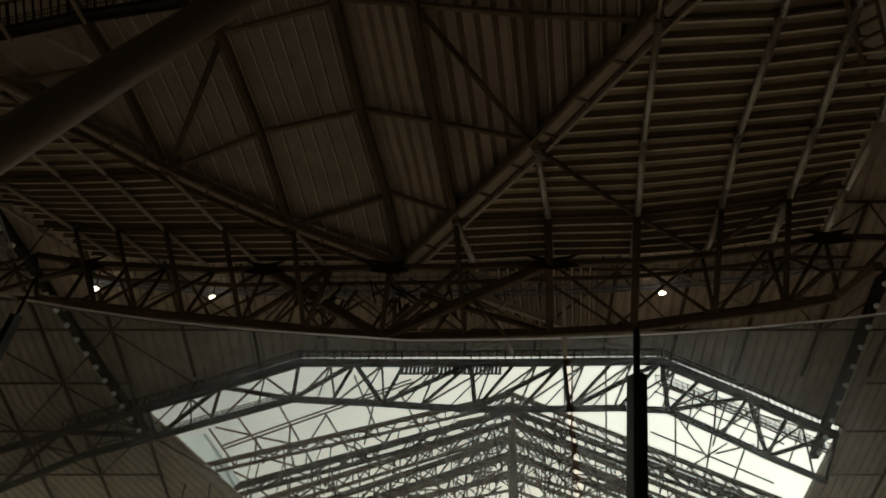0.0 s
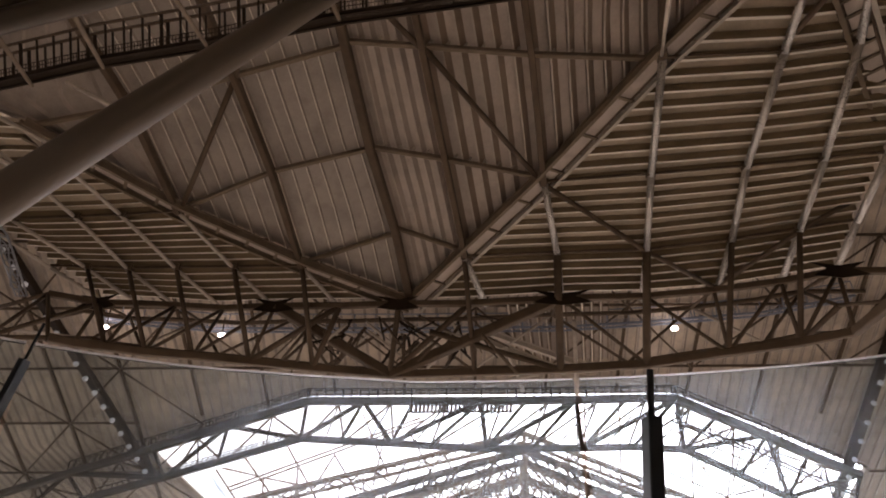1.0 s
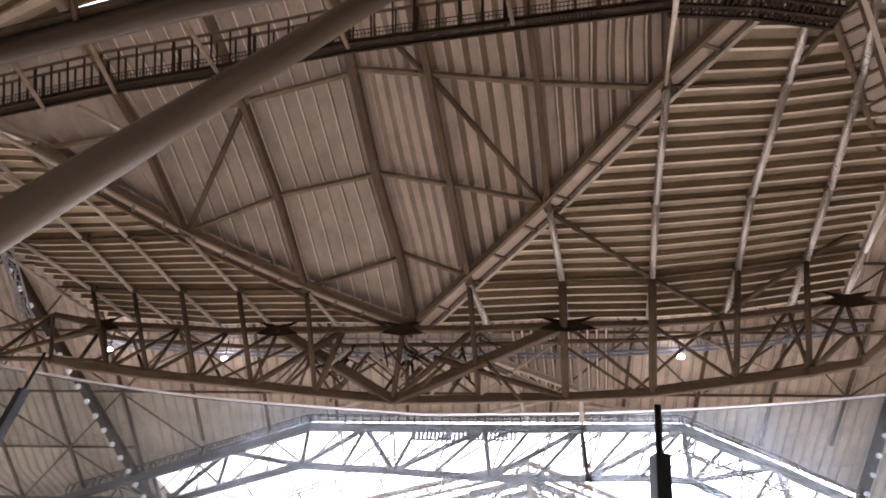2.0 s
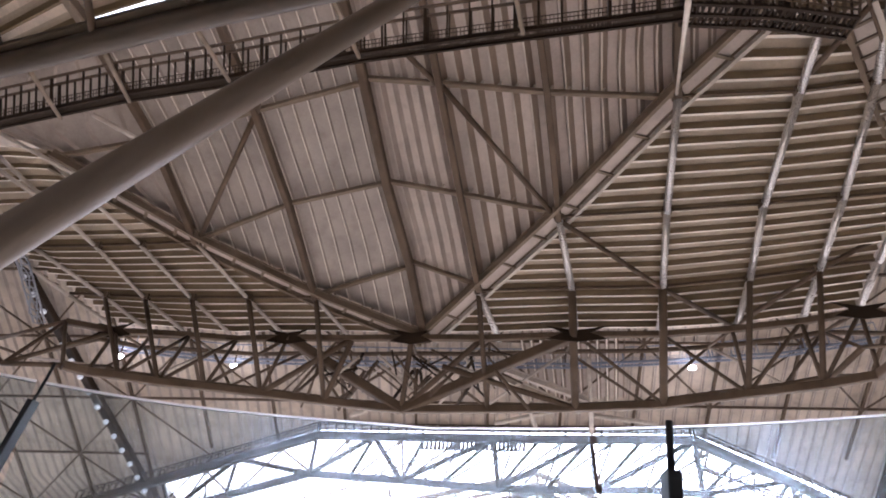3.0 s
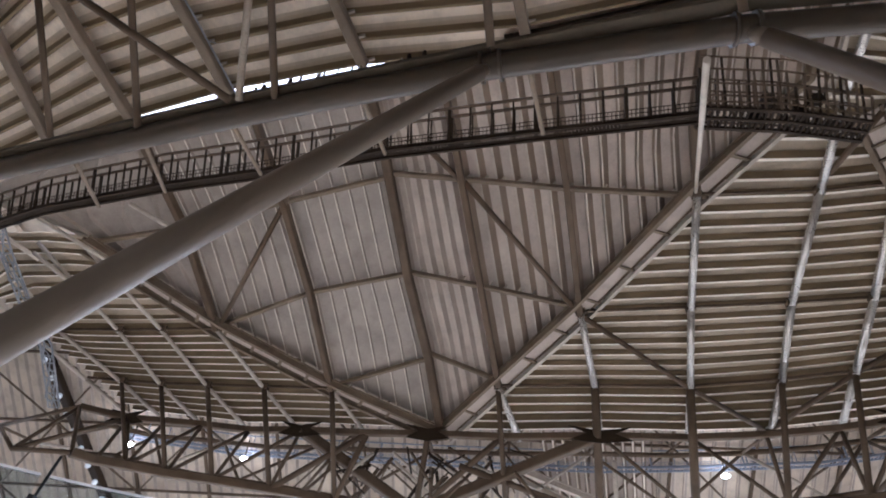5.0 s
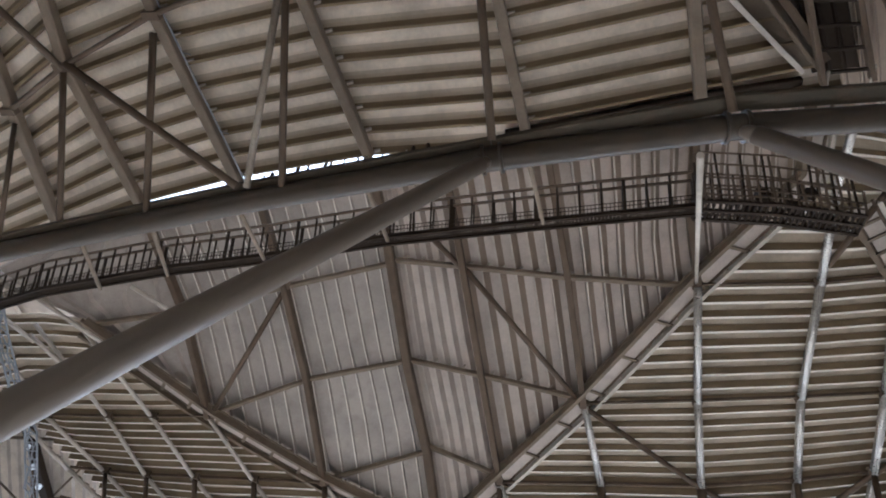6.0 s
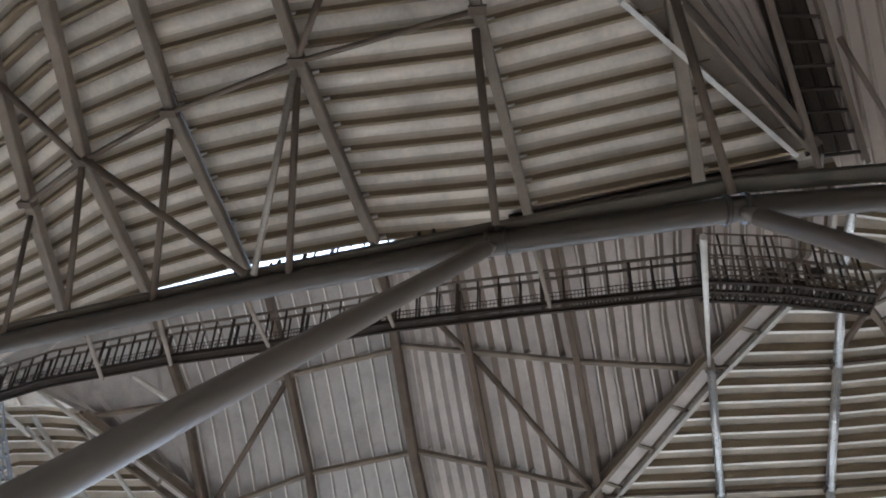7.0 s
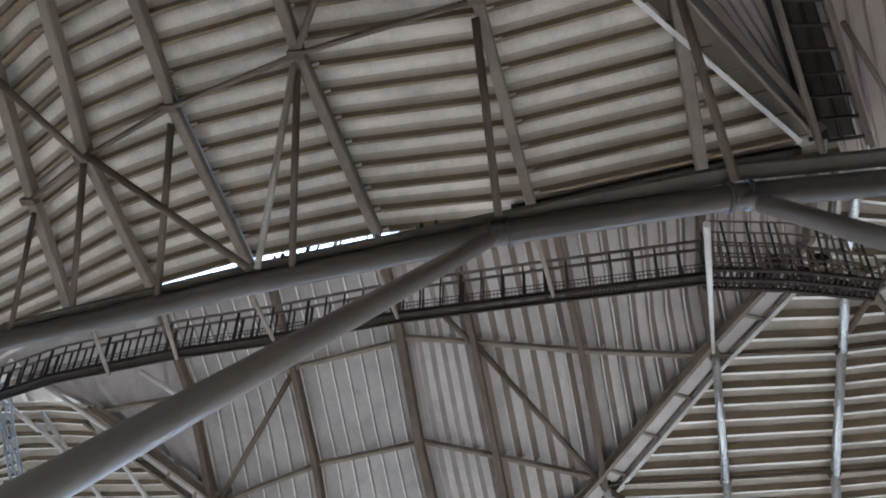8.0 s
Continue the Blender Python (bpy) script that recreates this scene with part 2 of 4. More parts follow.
# ---------------------------------------------------------------- ground and stand
def ground():
    n = 40
    r = 2500
    verts = [(0, 0, -14)] + [(r * math.cos(2 * math.pi * i / n), r * math.sin(2 * math.pi * i / n), -14) for i in range(n)]
    ob = mesh_object("ground", verts, [(0, 1 + i, 1 + (i + 1) % n) for i in range(n)], TURF)
    tagged(ob, "pale dry playing field and land beyond", "ground", kind="structure")


def box(x0, y0, z0, x1, y1, z1):
    v = [(x, y, z) for x in (x0, x1) for y in (y0, y1) for z in (z0, z1)]
    return v, [(0, 1, 3, 2), (4, 6, 7, 5), (0, 4, 5, 1), (2, 3, 7, 6), (0, 2, 6, 4), (1, 5, 7, 3)]


def stand():
    t = thing("stand", (0, 0, 0), "grey concrete seating terrace behind the glass", "terrace", kind="structure")
    for i in range(8):
        y1 = 2.0 if i == 0 else -0.9 * i + 0.6
        y0 = -0.9 * i - 0.3
        z1 = 0.0 if i == 0 else 0.35 * i
        v, f = box(-40, y0, -14 if i == 0 else z1 - 0.7, 40, y1, z1)
        mesh_object("step", v, f, CONCRETE, t)


def enclosure():
    """Plain concrete wall behind the terrace, side walls and roof, added to block light."""
    v, f = box(-112, -16, -14, 112, -15.4, 44)
    tagged(mesh_object("wall_back", v, f, CONCRETE), "plain grey concrete wall added behind the terrace to block light", "wall", kind="structure")
    for name, x in (("wall_west", -112), ("wall_east", 112)):
        v, f = box(x - 0.5, -15.4, -14, x + 0.5, 58, 44)
        tagged(mesh_object(name, v, f, CONCRETE), "plain grey concrete side wall added to block light", "wall", kind="structure")
    for x0, x1, y0, y1, z in ((-111.5, -54, -15.4, 58, 43), (43, 111.5, -15.4, 58, 43)):
        v, f = box(x0, y0, z, x1, y1, z + 0.5)
        tagged(mesh_object("outer_roof", v, f, TAN), "plain tan roof sheet added to block light", "roof", kind="structure")


ground()
stand()
enclosure()

# ---------------------------------------------------------------- far roof: lines of its frame, valley first, then rib by rib
APEX = (-4.26, 57.12, 24.74)
LEVELS_R = [
    [(24.82, 17.77, 44.62), (27.58, 17.61, 44.7), (31.46, 18.99, 44), (36.83, 19.74, 43.63)],
    [(24.62, 26.22, 40.39), (26.6, 26.5, 40.25), (30.85, 26.6, 40.2), (35.41, 24.51, 41.25)],
    [(17.05, 33.99, 36.5), (26.57, 33.64, 36.68), (32.24, 33, 37), (36.32, 31.34, 37.83)],
    [(8.52, 43.99, 31.5), (18.05, 43.19, 31.68), (26.25, 42.3, 31.81), (32.52, 41.28, 31.81), (40.03, 42.33, 32.34)],
    [(1.27, 51.53, 27.74), (10.5, 51.17, 27.92), (19.31, 50.91, 28.04), (27.69, 50.48, 28.87), (33.27, 48.45, 28.84), (40, 48.71, 29.15)],
    [APEX, (3.64, 57.09, 24.95), (11.55, 56.59, 25.21), (20.01, 56.45, 25.28), (27.57, 55.85, 25.57), (33.84, 54.72, 26.14), (39.43, 53.53, 26.74)],
]
for l in LEVELS_R:
    # the outermost rib keeps the line of its neighbours
    l[-1] = tuple(Vector(l[-2]) + (Vector(l[-2]) - Vector(l[-3])) * 0.8)
STEPS_R = (7, 5, 8, 7, 6)
LEVELS_L = [
    [(-37.18, 38.79, 34.1), (-41.72, 38.48, 34.26), (-46.63, 38.67, 34.16), (-50.89, 42.35, 32.33)],
    [(-25.99, 46.52, 30.24), (-31.55, 46.83, 30.09), (-36.05, 46.99, 30), (-42.34, 47.12, 29.94), (-46.33, 46.4, 30.3)],
    [(-15.23, 52.43, 27.28), (-22.21, 52.52, 27.24), (-28.13, 52.54, 27.23), (-33.06, 52.59, 27.21), (-37.25, 52.4, 27.3), (-41.04, 52.24, 27.38)],
    [APEX, (-12, 57.27, 24.86), (-18.99, 57.32, 24.84), (-24.5, 57.56, 24.72), (-29.56, 57.09, 24.96), (-33.55, 56.78, 25.11), (-37.03, 56.59, 25.21)],
]
STEPS_L = (8, 8, 6)
VALLEY_R = [l[0] for l in LEVELS_R]
VALLEY_L = [(-47.35, 35.47, 35.76)] + [l[0] for l in LEVELS_L]
TOP_C = [(-36.71, 30.76, 38.12), (-29.67, 29.19, 38.91), (-19.62, 26.77, 40.11), (-10.13, 25.62, 42.09), (-4.07, 23.75, 41.63), (3.82, 21.84, 42.58), (15.53, 19.29, 43.86), (23.97, 17.17, 44.91)]
RIDGE = [TOP_C[3], (-8.84, 31.6, 39.1), (-7.26, 42.14, 33.83), (-5.55, 50.1, 29.85), APEX]
RIBS_C = [
    [TOP_C[1], (-27.21, 37.11, 34.95), (-26.56, 41.94, 32.53), (-25.97, 46.47, 30.27)],
    [TOP_C[2], (-17.72, 35, 36), (-16.26, 43, 32), (-15.27, 52.31, 27.35)],
    RIDGE,
    [TOP_C[4], (-2.25, 32.84, 37.08), (-0.51, 41.89, 32.56), (1.34, 51.31, 27.85)],
    [TOP_C[5], (6.54, 33.73, 36.64), (7.46, 38.55, 34.22), (8.48, 44.1, 31.45)],
    [TOP_C[6], (15.82, 28.69, 39.16), (16.37, 31.32, 37.84), (17.04, 33.87, 36.57)],
]
for i, k in ((1, 0.12), (2, 0.2), (3, 0.25), (4, 0.22)):
    # the sheets end behind the near pipe
    RIBS_C[i][0] = tuple(Vector(RIBS_C[i][0]).lerp(Vector(RIBS_C[i][1]), k))
CROSS_C = [
    [(-37.18, 38.79, 34.1), (-27.25, 37.29, 34.85), (-17.72, 35, 36), (-9.04, 33.91, 37.95)],
    [(-25.97, 46.47, 30.27), (-16.24, 42.9, 32.05), (-7.67, 42.14, 33.83)],
    [(-15.27, 52.31, 27.35), (-5.73, 50.4, 29.7)],
    [(-8.76, 33.49, 38.16), (-2.26, 33.04, 36.98), (6.54, 33.73, 36.64), (16.63, 34.14, 36.43)],
    [(-7.5, 41.91, 33.95), (-0.51, 41.98, 32.51), (7.94, 43.63, 31.69)],
    [(-5.5, 49.83, 29.98), (1.33, 51.07, 27.97)],
    [(-15.91, 28.06, 39.47), (-9.5, 27.45, 41.18), (-3.69, 26.33, 40.33), (4.4, 24.87, 41.06), (15.8, 23.75, 41.62)],
]
BRACES = [
    [(8.8, 44.29, 31.36), (19.26, 50.91, 28.04), (27.25, 55.13, 25.94)],
    [(27.25, 55.13, 25.94), (33.27, 48.45, 28.84), (37.38, 45.8, 30.6)],
    [(30.42, 26.63, 40.18), (26.9, 32.22, 37.39)],
    [(-17.85, 35.17, 35.91), (-25.6, 46.09, 30.46)],
    [(-2.03, 33.04, 36.98), (8.37, 44.01, 31.5)],
    [(-16.26, 31.59, 37.7), (-17.75, 35.17, 35.91)],
    [(-4.67, 30.83, 38.09), (-2.26, 33.04, 36.98)],
]

far_roof = thing("far_roof", APEX, "deeply ribbed beige sheet roof on brown steel beams", "roof", kind="structure")


def levels_panel(levels, steps, parent, rib_radius, from_left, lift_d=1.15, purlin=(0.54, 0.44), rib_mat=ALU):
    """A roof panel whose purlins run side by side from a valley. Rows grow by one rib from level to level."""
    for j, n in enumerate(steps):
        a, b = levels[j], levels[j + 1]
        off = len(b) - len(a)
        pitch = (Vector(b[-1]) - Vector(a[-1])).length / n
        for i in range(n):
            k = (i + 0.5) / n
            pts = [mixed(a[0], b[0], k)]
            for c in range(1, len(b)):
                pb = Vector(b[c])
                if c - off >= 1:
                    pts.append(mixed(a[c - off], pb, k))
                elif c <= off:
                    # ribs that start at the valley node of the upper level
                    foot = mixed(a[0], pb, k)
                    pts.append(foot)
            clean = [pts[0]] + [p for q, p in zip(pts, pts[1:]) if (p - q).length > 0.3]
            if not from_left:
                clean.reverse()
            if len(clean) > 1:
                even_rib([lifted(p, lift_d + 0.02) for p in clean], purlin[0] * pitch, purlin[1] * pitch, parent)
        # ribs of this row and the sheets between them
        rows = [[a[0], b[0]]] + [[a[max(0, c - off)], b[c]] for c in range(1, len(b))]
        for c in range(1, len(rows)):
            tube("rib", rows[c], rib_radius, rib_mat, parent, "silver painted tubular rib" if rib_mat is ALU else "pale beige tubular rib")
        for p, q in zip(rows, rows[1:]):
            if (Vector(p[0]) - Vector(q[0])).length < 0.1:
                v = [lifted(x, lift_d) for x in (p[0], p[1], q[1])]
                v += [lifted(x, 0.12) for x in v]
                mesh_object("roof_sheet", local(parent, v), [(0, 1, 2), (5, 4, 3), (0, 3, 4, 1), (1, 4, 5, 2), (2, 5, 3, 0)], PAN, parent)
            else:
                sheet("roof_sheet", p, q, n, 0.012, PAN, parent, lift=lift_d, steps=3)


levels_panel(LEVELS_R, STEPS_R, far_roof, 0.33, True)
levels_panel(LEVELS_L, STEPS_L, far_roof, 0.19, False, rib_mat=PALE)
for a, b in zip(LEVELS_L[1:], LEVELS_L[2:]):
    off = len(b) - len(a)
    for c in range(1, len(b)):
        for i in range(1, 7):
            q = mixed(a[max(0, c - off)], b[c], i / 7)
            member("cleat", [q + Vector((-0.2, 0, 0.3)), q + Vector((-0.75, 0.1, 0.55))], box_profile(0.18, 0.3), PURLIN, far_roof)
for l in LEVELS_R[2:5] + LEVELS_L[1:3]:
    member("cross_beam", [lifted(p, 0.25) for p in l], box_profile(0.2, 0.26), STEEL, far_roof)
    for q in l[:-1]:
        v, f = box(-0.38, -0.32, -0.1, 0.38, 0.32, 0.5)
        mesh_object("node_block", local(far_roof, [Vector(x) + Vector(q) for x in v]), f, STEEL, far_roof)
for pts in RIBS_C:
    heavy = pts is RIDGE
    member("ridge_beam" if heavy else "rafter", pts, box_profile(0.8 if heavy else 0.55, 0.85), STEEL, far_roof)
for pts in CROSS_C:
    member("cross_beam", [lifted(p, 0.35) for p in pts], box_profile(0.42, 0.42), PURLIN, far_roof)
for pts in CROSS_C[3:6]:
    n = int(6 * (len(pts) - 1))
    for i in range(1, n):
        q = along(pts, i / n)
        member("cleat", [lifted(q, 0.4), q + Vector((0.3, 0.1, 1.0))], box_profile(0.4, 0.2), PALE, far_roof)
for pts in BRACES:
    tube("brace", pts, 0.24, STEEL, far_roof)

# sheets of the folded middle, ribs running with the slope; waves across each bay
EDGES_C = [VALLEY_L[:3]] + RIBS_C + [[TOP_C[7], VALLEY_R[0], VALLEY_R[0]]]
EDGES_C[0] = [TOP_C[0], VALLEY_L[0], VALLEY_L[1]]
EDGES_C[-1] = [TOP_C[7], VALLEY_R[1]]
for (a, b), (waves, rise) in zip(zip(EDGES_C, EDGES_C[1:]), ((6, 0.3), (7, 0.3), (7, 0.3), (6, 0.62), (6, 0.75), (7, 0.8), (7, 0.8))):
    # web and lip colours paint the ribs' shade; left bays use the shaded copy
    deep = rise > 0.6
    sheet("roof_sheet", a, b, waves, rise, GREYISH if deep else FOLD_SHADED, far_roof, lift=1.4 - rise, steps=20, across=False, web=FOLD_DARK if rise > 0.7 else WEB_SHADE, lip=PALE if deep else FOLD_SHADED if a is EDGES_C[0] else LIT_LIP,
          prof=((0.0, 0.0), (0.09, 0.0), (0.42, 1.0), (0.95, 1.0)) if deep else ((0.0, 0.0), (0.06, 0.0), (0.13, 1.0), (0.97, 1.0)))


def valley(points, side, bright=PALE):
    """Two channels with a gutter plate, dark gap strips and stiffeners between them."""
    off = 1.05
    rails = []
    for k in (-off, off):
        rail = []
        for i, p in enumerate(points):
            q = Vector(points[min(i + 1, len(points) - 1)]) - Vector(points[max(i - 1, 0)])
            s, _ = side_axes(q)
            rail.append(Vector(p) + s * k + Vector((0, 0, 0.15)))
        rails.append(rail)
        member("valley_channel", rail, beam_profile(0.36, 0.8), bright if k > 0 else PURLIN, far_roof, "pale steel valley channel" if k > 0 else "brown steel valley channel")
        # dark strip added to draw the gap between channel and gutter
        member("valley_flange", [p - Vector((0.38 * k / off, 0, -0.1)) for p in rail], box_profile(0.22, 0.3), STEEL, far_roof)
    member("valley_gutter", [lifted(p, 0.3) for p in points], box_profile(1.9, 0.1), GREYISH, far_roof, "pale brown gutter plate")
    n = 13
    for i in range(1, n):
        a, b = along(rails[0], i / n), along(rails[1], i / n)
        member("stiffener", [lifted(a, 0.0), lifted(b, 0.0)], box_profile(0.3, 0.16), PURLIN, far_roof)
    if side:
        for i in range(1, 30):
            q = along(rails[side - 1], i / 30)
            member("cleat", [q, q + Vector((0.9 if side == 1 else -0.9, 0.1, 0.1))], box_profile(0.2, 0.28), PALE, far_roof)


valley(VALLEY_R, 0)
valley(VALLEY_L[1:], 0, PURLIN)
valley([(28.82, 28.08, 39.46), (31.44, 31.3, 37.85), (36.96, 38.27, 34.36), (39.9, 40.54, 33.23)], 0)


# ---------------------------------------------------------------- ring truss
TOP = [(-52.8, 58.11, 24.5), (-40.36, 52.36, 24.5), (-36.4, 54.68, 24.5), (-32.55, 55.02, 24.5), (-28.81, 55.54, 24.5), (-24.06, 56.4, 24.5), (-18.56, 55.89, 24.5), (-11.74, 55.94, 24.5), (-5.55, 55.53, 24.5),
       (1.81, 55.46, 24.5), (11.11, 54.34, 24.5), (19.43, 53.91, 24.5), (25.79, 52.55, 24.5), (31.36, 50.61, 24.5), (35.43, 48.34, 24.5), (41.85, 48.46, 24.5)]
BOTTOM = [(-41.34, 48.11, 18.5), (-35.97, 48.36, 18.5), (-34.66, 50.02, 18.5), (-32.28, 50.95, 18.5), (-29.27, 52.63, 18.5), (-25.22, 53.81, 18.5), (-20.29, 55.7, 18.5), (-14.44, 58.05, 18.5), (-6.72, 60.66, 18.5),
          (2.32, 59.96, 18.5), (11.23, 59.04, 18.5), (19.63, 57.36, 18.5), (26.29, 53.53, 18.5), (31.62, 50.74, 18.5), (34.81, 47.94, 18.5), (33.48, 40.97, 18.5)]
truss = thing("ring_truss", TOP[8], "brown steel ring truss with box chords and tubular webs", "truss")
member("top_chord", TOP[1:], box_profile(0.62, 0.62), STEEL, truss)
member("bottom_chord", BOTTOM[1:], box_profile(0.72, 0.76), STEEL, truss)
# posts run from the roof's nodes past the top chord down to the bottom chord
for node, i, r in ((LEVELS_L[2][4], 3, 0.2), (LEVELS_L[2][3], 4, 0.22), (LEVELS_L[2][2], 5, 0.24), (LEVELS_L[2][1], 6, 0.26), (LEVELS_L[2][0], 7, 0.26), (LEVELS_R[4][0], 9, 0.26),
                   (LEVELS_R[4][1], 10, 0.4), (LEVELS_R[4][2], 11, 0.4), (LEVELS_R[4][3], 12, 0.28), (LEVELS_R[4][4], 13, 0.26)):
    tube("post", [node, BOTTOM[i]], r, STEEL, truss)
for i, j in ((0, 0), (1, 0), (1, 1), (2, 2), (2, 3), (3, 3), (4, 3), (4, 4), (5, 4), (5, 5), (6, 5), (6, 6), (7, 6), (7, 7), (10, 11), (11, 12), (12, 12), (13, 12), (13, 13), (14, 13), (14, 14), (15, 14)):
    tube("diagonal", [TOP[i], BOTTOM[j]], 0.185, STEEL, truss)
for a, b in ((TOP[2], BOTTOM[0]), (TOP[1], TOP[0]), (BOTTOM[1], BOTTOM[0])):
    tube("corner_tube", [a, b], 0.22, STEEL, truss)
for a, b in ((TOP[6], BOTTOM[8]), (BOTTOM[8], TOP[10])):
    member("heavy_brace", [a, b], box_profile(1.0, 1.0), STEEL, truss, "heavy box-section brace")
for a, b in ((TOP[8], BOTTOM[8]), (TOP[7], BOTTOM[7]), (TOP[9], BOTTOM[8]), (BOTTOM[10], mixed(TOP[8], BOTTOM[9], 0.4)), (BOTTOM[6], TOP[7])):
    tube("inner_brace", [a, b], 0.3, STEEL, truss)
for i, w in ((6, 2.2), (10, 3.0), (14, 2.6), (2, 2.0), (8, 2.2)):
    p = Vector(TOP[i])
    v = [p + Vector((x, y - 0.45, z)) for y in (0, 0.08) for x, z in ((-w, 0.75), (-w * 0.45, 0.1), (-w, -0.6), (0, -0.9), (w, -0.55), (w * 0.45, 0.1), (w, 0.8), (0, 0.35))]
    f = [(0, 1, 7), (1, 2, 3), (1, 3, 7), (3, 4, 5), (3, 5, 7), (5, 6, 7)]
    f += [tuple(reversed([k + 8 for k in t])) for t in f]
    f += [(k, (k + 1) % 8, (k + 1) % 8 + 8, k + 8) for k in range(8)]
    mesh_object("gusset_plate", local(truss, v), f, DARK, truss, "dark splayed gusset plate")
# the inner face of the ring, a lighter lattice a few metres behind
BACK = Vector((0, 6.0, 0.6))
lattice = thing("inner_lattice", TOP[7], "dark brown lattice of slender tubes behind the ring truss", "truss")
inner_top = [Vector(p) + BACK for p in TOP]
inner_low = [Vector(p) + BACK + Vector((0, 0, 1.4)) for p in BOTTOM]
tube("chord", inner_top, 0.25, STEEL, lattice)
tube("chord", inner_low, 0.25, STEEL, lattice)
for i in range(len(TOP)):
    if i % 2 == 0:
        tube("link", [TOP[i], inner_top[i]], 0.15, STEEL, lattice)
    tube("link", [BOTTOM[i], inner_low[i]], 0.15, STEEL, lattice)
    if i + 1 < len(TOP):
        a, b = (inner_low[i], inner_top[i + 1]) if i % 2 else (inner_top[i], inner_low[i + 1])
        tube("web", [a, b], 0.16, PALE if i % 3 == 0 else STEEL, lattice)
rng = random.Random(4)
for i in range(64):
    k = 0.4 + 0.2 * rng.random()
    a = along(TOP, k) + Vector((0, 1 + 4 * rng.random(), -0.5 - 2.5 * rng.random()))
    b = a + Vector((rng.uniform(-4, 4), rng.uniform(0, 4), rng.uniform(-3.5, -0.5)))
    tube("web", [a, b], rng.uniform(0.07, 0.18), rng.choice((PALE, STEEL, STEEL, DARK)), lattice, n=8)


# ---------------------------------------------------------------- walkways
def railed_walk(name, line, label, deck_w, height, gap, base_mat, rail_mat, post_mat, mesh_rows=3, dense=0.0, lean=Vector((0, 0, 1))):
    t = thing(name, line[len(line) // 2], label, "catwalk")
    total = sum((Vector(b) - Vector(a)).length for a, b in zip(line, line[1:]))
    n = max(4, int(total / gap))
    for sgn in (-1, 1):
        rim = []
        for i in range(len(line)):
            q = Vector(line[min(i + 1, len(line) - 1)]) - Vector(line[max(i - 1, 0)])
            s, _ = side_axes(q)
            rim.append(Vector(line[i]) + s * sgn * deck_w / 2)
        tube("handrail", [p + lean * height for p in rim], 0.085, rail_mat, t, n=8)
        for r in range(mesh_rows):
            tube("rail", [p + lean * (0.14 + 0.2 * r) for p in rim], 0.025, post_mat, t, n=6)
        member("stringer", rim, box_profile(0.12, 0.24), base_mat, t)
        member("toe_board", [lifted(p, 0.06) for p in rim], box_profile(0.05, 0.22), base_mat, t)
        for i in range(n + 1):
            q = along(rim, i / n)
            member("baluster", [q, q + lean * height], box_profile(0.16 if i % 4 == 0 else 0.085, 0.1), post_mat, t)
        if dense:
            m = int(total / dense)
            if sgn == 1:
                bars = [(along(line, (i + 0.5) / (m * 2)), i) for i in range(m * 2)]
                v, f = [], []
                for q, i in bars:
                    w, g = sweep([q + (along(rim, i / (m * 2)) - along(line, i / (m * 2))) * x for x in (-1, 1)], box_profile(0.07, 0.05))
                    f += [tuple(k + len(v) for k in x) for x in g]
                    v += w
                tagged(mesh_object("grating", local(t, v), f, base_mat, t, "dark steel grating"), kind="stuff")
            for i in range(m):
                q = along(rim, (i + 0.5) / m)
                member("mesh_bar", [q, q + lean * 0.55], box_profile(0.03, 0.03), post_mat, t)
    return t


WALK = [(-35.03, 26.6, 24), (-26.58, 23.6, 24), (-18.29, 21.65, 24), (-12.11, 20.55, 24), (-5.29, 19.09, 24), (2.61, 17.87, 24), (9.65, 16.86, 24)]
catwalk = railed_walk("catwalk", WALK, "dark steel maintenance catwalk with railings slung below the roof", 0.5, 1.75, 1.05, DARK, STEEL, DARK, dense=0.18, lean=Vector((0, -0.5, 0.87)))
HANGERS = [((-16.43, 14.43, 18), (-22.85, 23.23, 24)), ((-13.11, 13.5, 18), (-18.24, 21.96, 24)), ((-9.4, 12.43, 18), (-12.26, 20.56, 24)), ((-4.45, 11.27, 18), (-5.29, 19.09, 24)), ((1.19, 10.22, 18), (2.61, 17.81, 24))]
for a, b in HANGERS:
    tube("hanger", [a, b], 0.1, PURLIN, catwalk, "brown round hanger")
REAR = [(-44.27, 67.69, 27.66), (-30.15, 69.31, 26.84), (-20.13, 69.45, 26.78), (-5.9, 69.54, 26.73), (13.85, 69.45, 26.78), (24.88, 68.68, 27.16), (38.27, 67.41, 27.8), (48.41, 65.11, 28.94)]
railed_walk("rear_catwalk", REAR, "blue-grey catwalk with railings behind the ring truss", 1.4, 1.9, 2.6, BLUE_GREY, BLUE_GREY, BLUE_GREY, dense=0.8)

# the crowded service platform at the catwalk's end
cage_line = [(9.65, 16.86, 24), (13.52, 17.07, 24), (17.44, 17.67, 24)]
LEAN = Vector((0, -0.5, 0.87))
cage = thing("service_platform", cage_line[1], "dark steel service platform with close uprights and piping", "platform")
for dy in (-0.55, 0, 0.55):
    member("floor_beam", [Vector(p) + Vector((0, dy, 0)) for p in cage_line], box_profile(0.16, 0.2), DARK, cage)
for i in range(30):
    q = along(cage_line, i / 29)
    member("floor_bar", [q + Vector((0, -0.55, 0)), q + Vector((0, 0.55, 0))], box_profile(0.1, 0.08), DARK, cage)
for dz in (0.3, 0.6, 1.2, 1.9, 2.5):
    for dy in (-0.6, 0.6):
        tube("rail", [Vector(p) + Vector((0, dy, 0)) + LEAN * dz for p in cage_line], 0.05, STEEL, cage, n=8)
